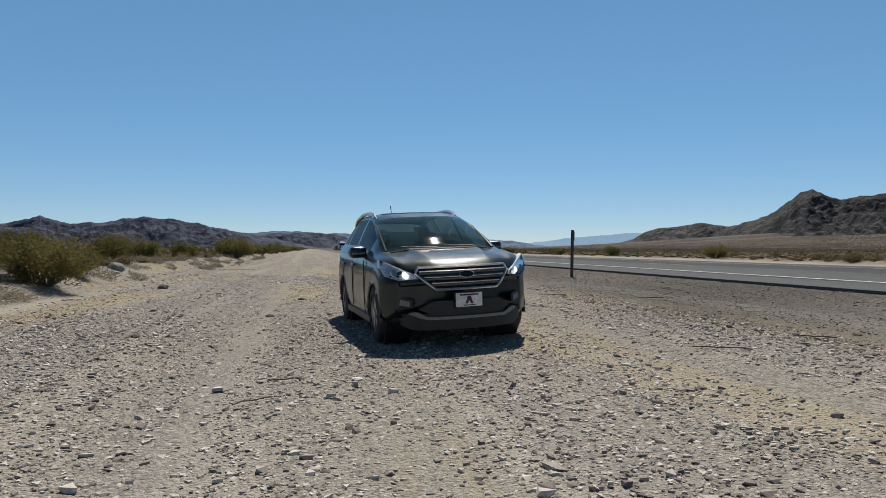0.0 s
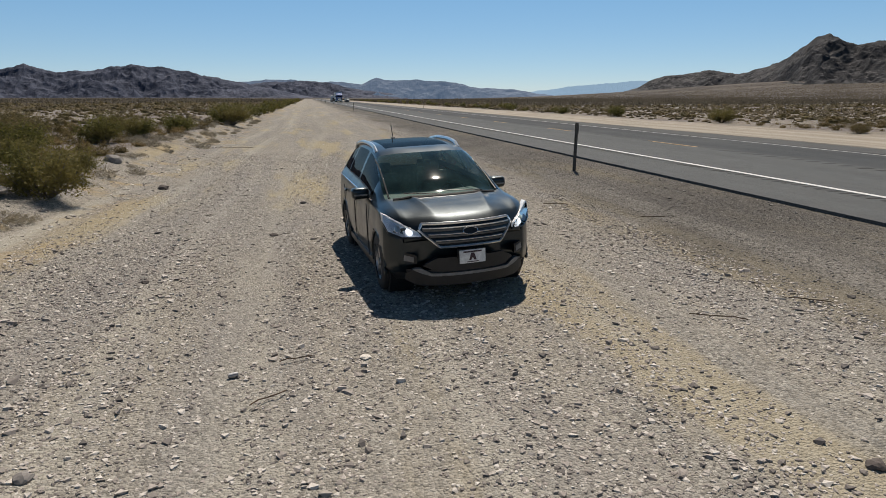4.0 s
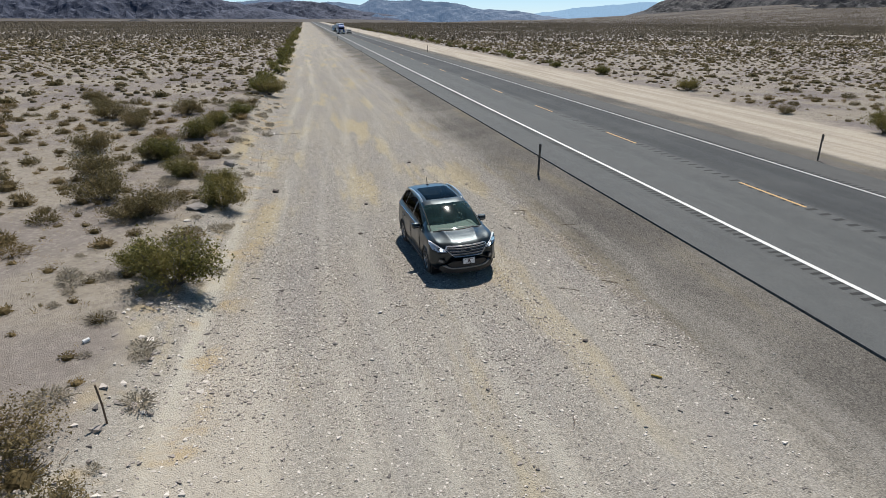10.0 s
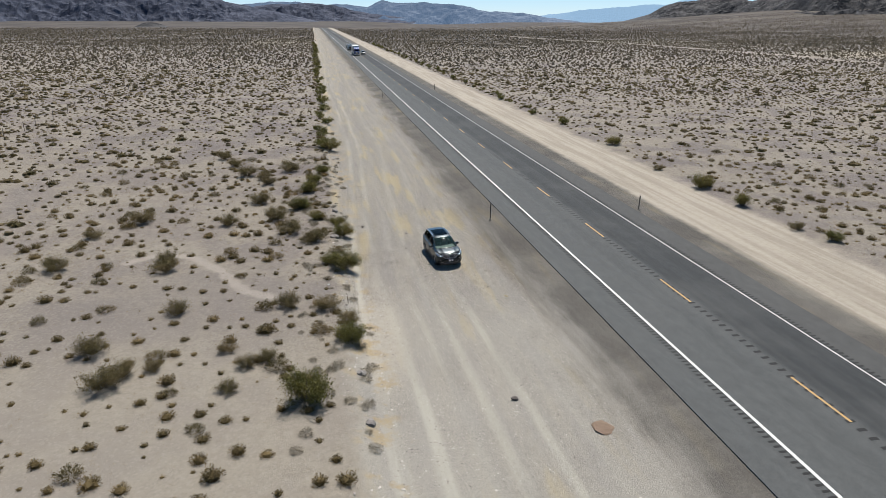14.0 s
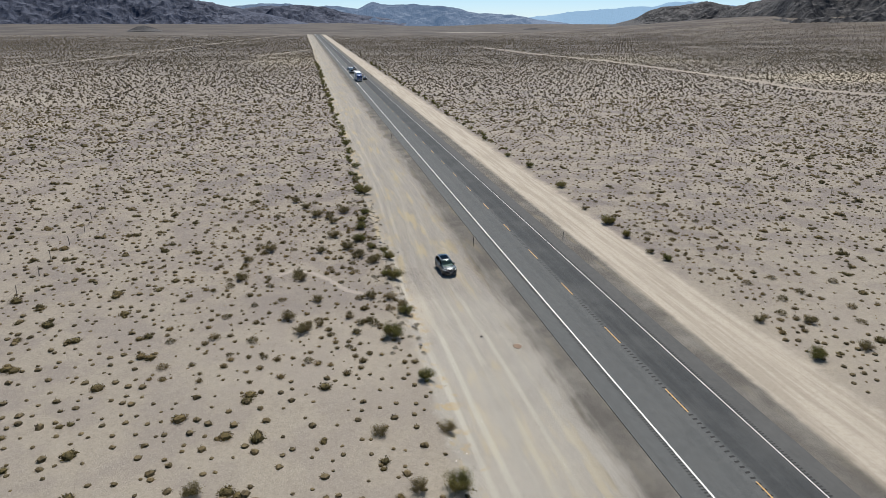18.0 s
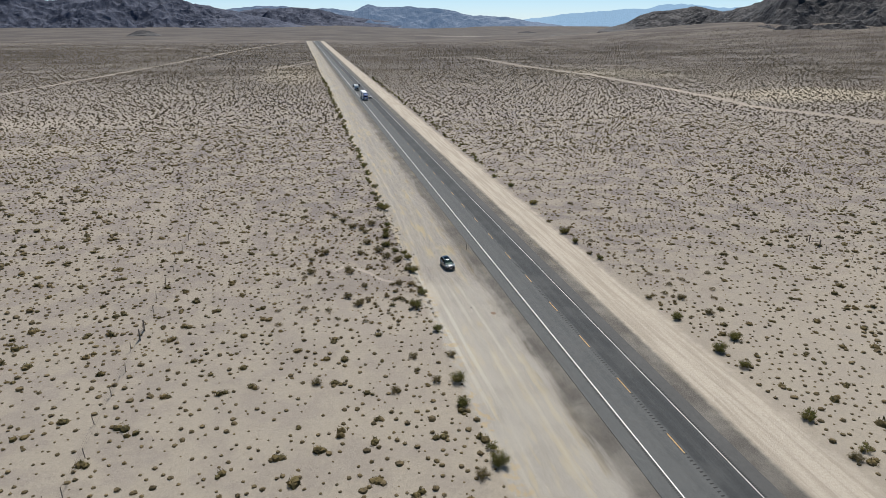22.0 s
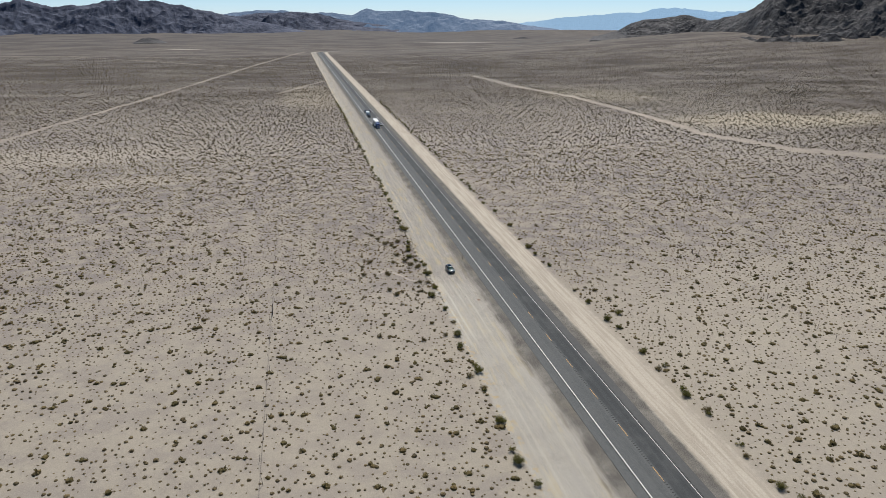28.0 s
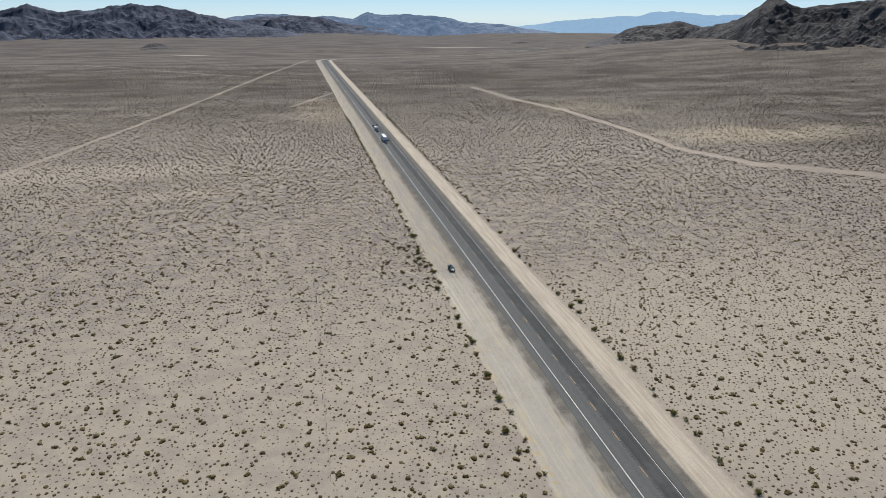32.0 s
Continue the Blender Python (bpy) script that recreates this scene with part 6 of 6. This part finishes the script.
# ---- stones, sticks and litter on the pull-out ----
def stone_material(name, dark, light, warm):
    m, nt, b = material(name, 0.9)
    b.inputs["Specular IOR Level"].default_value = 0.2
    rnd = nt.nodes.new("ShaderNodeNewGeometry").outputs["Random Per Island"]
    ramp = nt.nodes.new("ShaderNodeValToRGB")
    e = ramp.color_ramp.elements
    e[0].color, e[1].color = (*dark, 1), (*light, 1)
    e[1].position = 0.95
    mid = e.new(0.5)
    mid.color = (*warm, 1)
    nt.links.new(rnd, ramp.inputs[0])
    g = grain(nt, place(nt), 60.0, 3)
    nt.links.new(blend(nt, span(nt, g, 0.35, 0.7, 0.0, 0.3), ramp.outputs[0], dark), b.inputs["Base Color"])
    return m


STONE = stone_material("gravel_stones", (0.13, 0.118, 0.112), (0.7, 0.65, 0.595), (0.4, 0.355, 0.32))
CHIPS = stone_material("dark_chippings", (0.07, 0.065, 0.061), (0.32, 0.3, 0.28), (0.16, 0.147, 0.137))
OCTA = np.array([(1, 0, 0), (0, 1, 0), (-1, 0, 0), (0, -1, 0), (0, 0, 1), (0, 0, -1)], float)
OCTA = OCTA @ np.array(Matrix.Rotation(math.radians(45), 3, "Z") @ Matrix.Rotation(math.radians(54.7), 3, "Y"))  # lies on a face
OCTA_F = np.array([(0, 1, 4), (1, 2, 4), (2, 3, 4), (3, 0, 4), (1, 0, 5), (2, 1, 5), (3, 2, 5), (0, 3, 5)])


def pebbles(name, xs, ys, sizes, mat, label, tall=(0.25, 0.55)):
    n = len(xs)
    v = OCTA[None] * (1 + rng.normal(0, 0.25, (n, 6, 1))) + rng.normal(0, 0.12, (n, 6, 3))
    v[:, :, 2] *= rng.uniform(*tall, (n, 1))
    a = rng.uniform(0, 6.28, n)
    c, s = np.cos(a)[:, None], np.sin(a)[:, None]
    stretch = rng.uniform(0.7, 1.35, (n, 1))
    vx, vy = v[:, :, 0] * stretch, v[:, :, 1]
    out = np.stack([(vx * c - vy * s) * sizes[:, None] + xs[:, None], (vx * s + vy * c) * sizes[:, None] + ys[:, None], v[:, :, 2] * sizes[:, None] + (land(xs, ys) + sizes * 0.1)[:, None]], -1)
    f = (OCTA_F[None] + 6 * np.arange(n)[:, None, None]).reshape(-1, 3)
    ob = new(name, soup(name, out.reshape(-1, 3), f, mat))
    return tagged(ob, label, "gravel", kind="stuff")


def strip(x0, x1, y0, y1, density, low=0.0, seed=61):
    n = int((x1 - x0) * (y1 - y0) * density)
    px, py = rng.uniform(x0, x1, n), rng.uniform(y0, y1, n)
    ok = fbm(px / 0.9, py / 6.0, seed, 3) + rng.uniform(-0.2, 0.2, n) > low
    ok &= rng.uniform(0, 1, n) < np.clip(np.minimum(py - y0, y1 - py) / 3.0, 0, 1)
    return px[ok], py[ok]


px, py = strip(-19.0, -8.7, -1.4, 10.5, 640, 0.4)
pebbles("gravel", px, py, np.minimum(rng.gamma(1.5, 0.0045, len(px)) + 0.006, 0.05), STONE, "loose pale grey and tan gravel on the pull-out")
px, py = strip(-19.6, -8.9, -1.4, 11.0, 130, 0.42)
pebbles("stones", px, py, np.minimum(rng.gamma(1.5, 0.006, len(px)) + 0.011, 0.05), STONE, "angular grey and tan stones lying in the gravel", (0.4, 0.8))
px, py = strip(-19.2, -8.9, 7.5, 28.0, 100, 0.4)
pebbles("gravel", px, py, np.minimum(rng.gamma(1.8, 0.0055, len(px)) + 0.009, 0.05), STONE, "loose pale gravel round the parked car")
px, py = strip(-19.2, -9.0, -17.0, 1.6, 70, 0.36)
pebbles("gravel", px, py, np.minimum(rng.gamma(2.0, 0.006, len(px)) + 0.009, 0.05), STONE, "loose pale gravel before the parked car")
px, py = strip(-19.6, -9.6, -60.0, 70.0, 1.3, 0.45)
pebbles("stones", px, py, np.minimum(rng.gamma(2.0, 0.009, len(px)) + 0.018, 0.07), STONE, "larger stones scattered over the gravel")
px, py = strip(-20.4, -18.2, -40.0, 60.0, 9, 0.45)
pebbles("stones", px, py, np.minimum(rng.gamma(2.0, 0.012, len(px)) + 0.02, 0.09), STONE, "stones pushed up along the edge of the pull-out")
px, py = strip(-9.4, -6.0, -2.0, 24.0, 170, 0.42)
pebbles("chippings", px, py, rng.gamma(1.8, 0.0035, len(px)) + 0.008, CHIPS, "dark asphalt chippings beside the road")


def rock(x, y, size, mat, label, name="rock"):
    bm = bmesh.new()
    bmesh.ops.create_icosphere(bm, subdivisions=2, radius=size)
    for v in bm.verts:
        v.co *= 1 + 0.45 * (noise.noise(v.co * (1.6 / size) + Vector((x, y, 0))))
        v.co.z *= 0.6
    ob = tagged(part(name, bm, mat), label, "rock")
    ob.matrix_basis = pose(x, y, float(land(x, y)) + size * 0.2, 0, 0, (x * 71) % 360)
    return ob


BOULDER = stone_material("rock_face", (0.1, 0.09, 0.085), (0.27, 0.25, 0.235), (0.17, 0.15, 0.14))
DARK_ROCK = stone_material("dark_rock_face", (0.04, 0.035, 0.03), (0.14, 0.12, 0.11), (0.08, 0.07, 0.06))
rock(-20.05, 12.0, 0.36, BOULDER, "flat grey boulder by a creosote bush").scale.z = 0.4
rock(-19.8, 19.1, 0.26, BOULDER, "grey boulder among the verge shrubs")
rock(-17.74, 15.50, 0.13, DARK_ROCK, "small dark stone on the gravel")
rock(-19.46, -8.07, 0.22, BOULDER, "pale boulder at the gravel's edge")
rock(-19.36, -12.06, 0.22, BOULDER, "pale boulder at the gravel's edge")
rock(-10.84, 1.65, 0.06, DARK_ROCK, "dark lump lying on the gravel")
rock(-12.84, -10.85, 0.16, DARK_ROCK, "dark lump lying on the gravel")
rock(-14.87, 10.31, 0.07, DARK_ROCK, "small dark stone behind the wheel track")
rock(-14.39, 13.72, 0.07, DARK_ROCK, "small dark stone on the gravel")
rock(-16.30, 7.20, 0.05, DARK_ROCK, "small dark stone on the gravel")
rock(-11.80, 20.22, 0.08, DARK_ROCK, "small dark stone behind the car")
rock(-13.75, 4.32, 0.055, STONE, "flat white stone on the gravel").scale.z = 0.4
rock(-16.01, 2.72, 0.06, BOULDER, "flat grey stone on the gravel")

TWIG = plain("dead_wood", (0.13, 0.09, 0.06), 0.9)
PLASTIC = plain("yellow_plastic", (0.36, 0.26, 0.06), 0.4)
CAN = plain("grey_can", (0.35, 0.35, 0.36), 0.35, 0.8)


def stick(x, y, turn, long, thick=0.006):
    pts = [Vector((long * (k / 4 - .5), .04 * long * math.sin(k * 2.3 + x), .012 + .01 * (k % 2))) for k in range(5)]
    ob = tagged(part("stick", tube(pts, thick, 5), TWIG), "dry dead stick lying on the gravel", "stick")
    ob.matrix_basis = pose(x, y, float(land(x, y)) + 0.02, 0, 0, turn)
    return ob


for sx, sy, sa, sl in ((-10.21, 4.20, -28, 0.55), (-9.06, 4.32, -35, 0.4), (-14.58, 3.63, 35, 0.35), (-14.38, 4.41, 12, 0.3), (-9.31, 11.04, -20, 0.5), (-8.35, 8.89, -10, 0.45), (-12.18, -1.02, 70, 0.4), (-9.59, 1.01, -30, 0.4), (-19.94, -1.14, 80, 0.3), (-17.94, 28.95, -6, 2.6)):
    stick(sx, sy, sa, sl)
stake = tagged(part("stake", tube([Vector((0, 0, -.2)), Vector((.04, 0, .35)), Vector((.08, .02, .7))], .016, 6), TWIG), "thin leaning wooden stake at the gravel's edge", "stake")
stake.matrix_basis = pose(-19.64, -0.16, float(land(-19.64, -0.16)), 0, 0, 160)
bottle = tagged(part("bottle", tube([Vector((-.1, 0, .03)), Vector((.04, 0, .03)), Vector((.06, 0, .03)), Vector((.1, 0, .03))], .022, 10), PLASTIC), "yellow plastic bottle lying on the gravel", "bottle")
bottle.matrix_basis = pose(-10.13, -0.03, float(land(-10.13, -0.03)), 0, 0, -40)
can = tagged(part("drink_can", rod(.022, .024, .085, (0, 0, .02), (0, 90, 0), 16, .006), CAN), "crushed grey drink can on the gravel", "can")
can.matrix_basis = pose(-14.91, 4.17, float(land(-14.91, 4.17)) + .01, 0, 0, 20)
cup = tagged(part("paper_cup", rod(.045, .035, .13, (0, 0, .04), (0, 80, 0), 16), WHITE), "white discarded cup among the weeds", "litter")
cup.matrix_basis = pose(-20.71, 2.56, float(land(-20.71, 2.56)), 0, 0, 40)
mound = rock(-9.87, -13.75, 0.5, plain("rust_dirt", (0.2, 0.14, 0.1), 0.95), "low rust-brown mound of dirt", "dirt_mound")
mound.scale.z = 0.22
mound.location.z -= 0.11
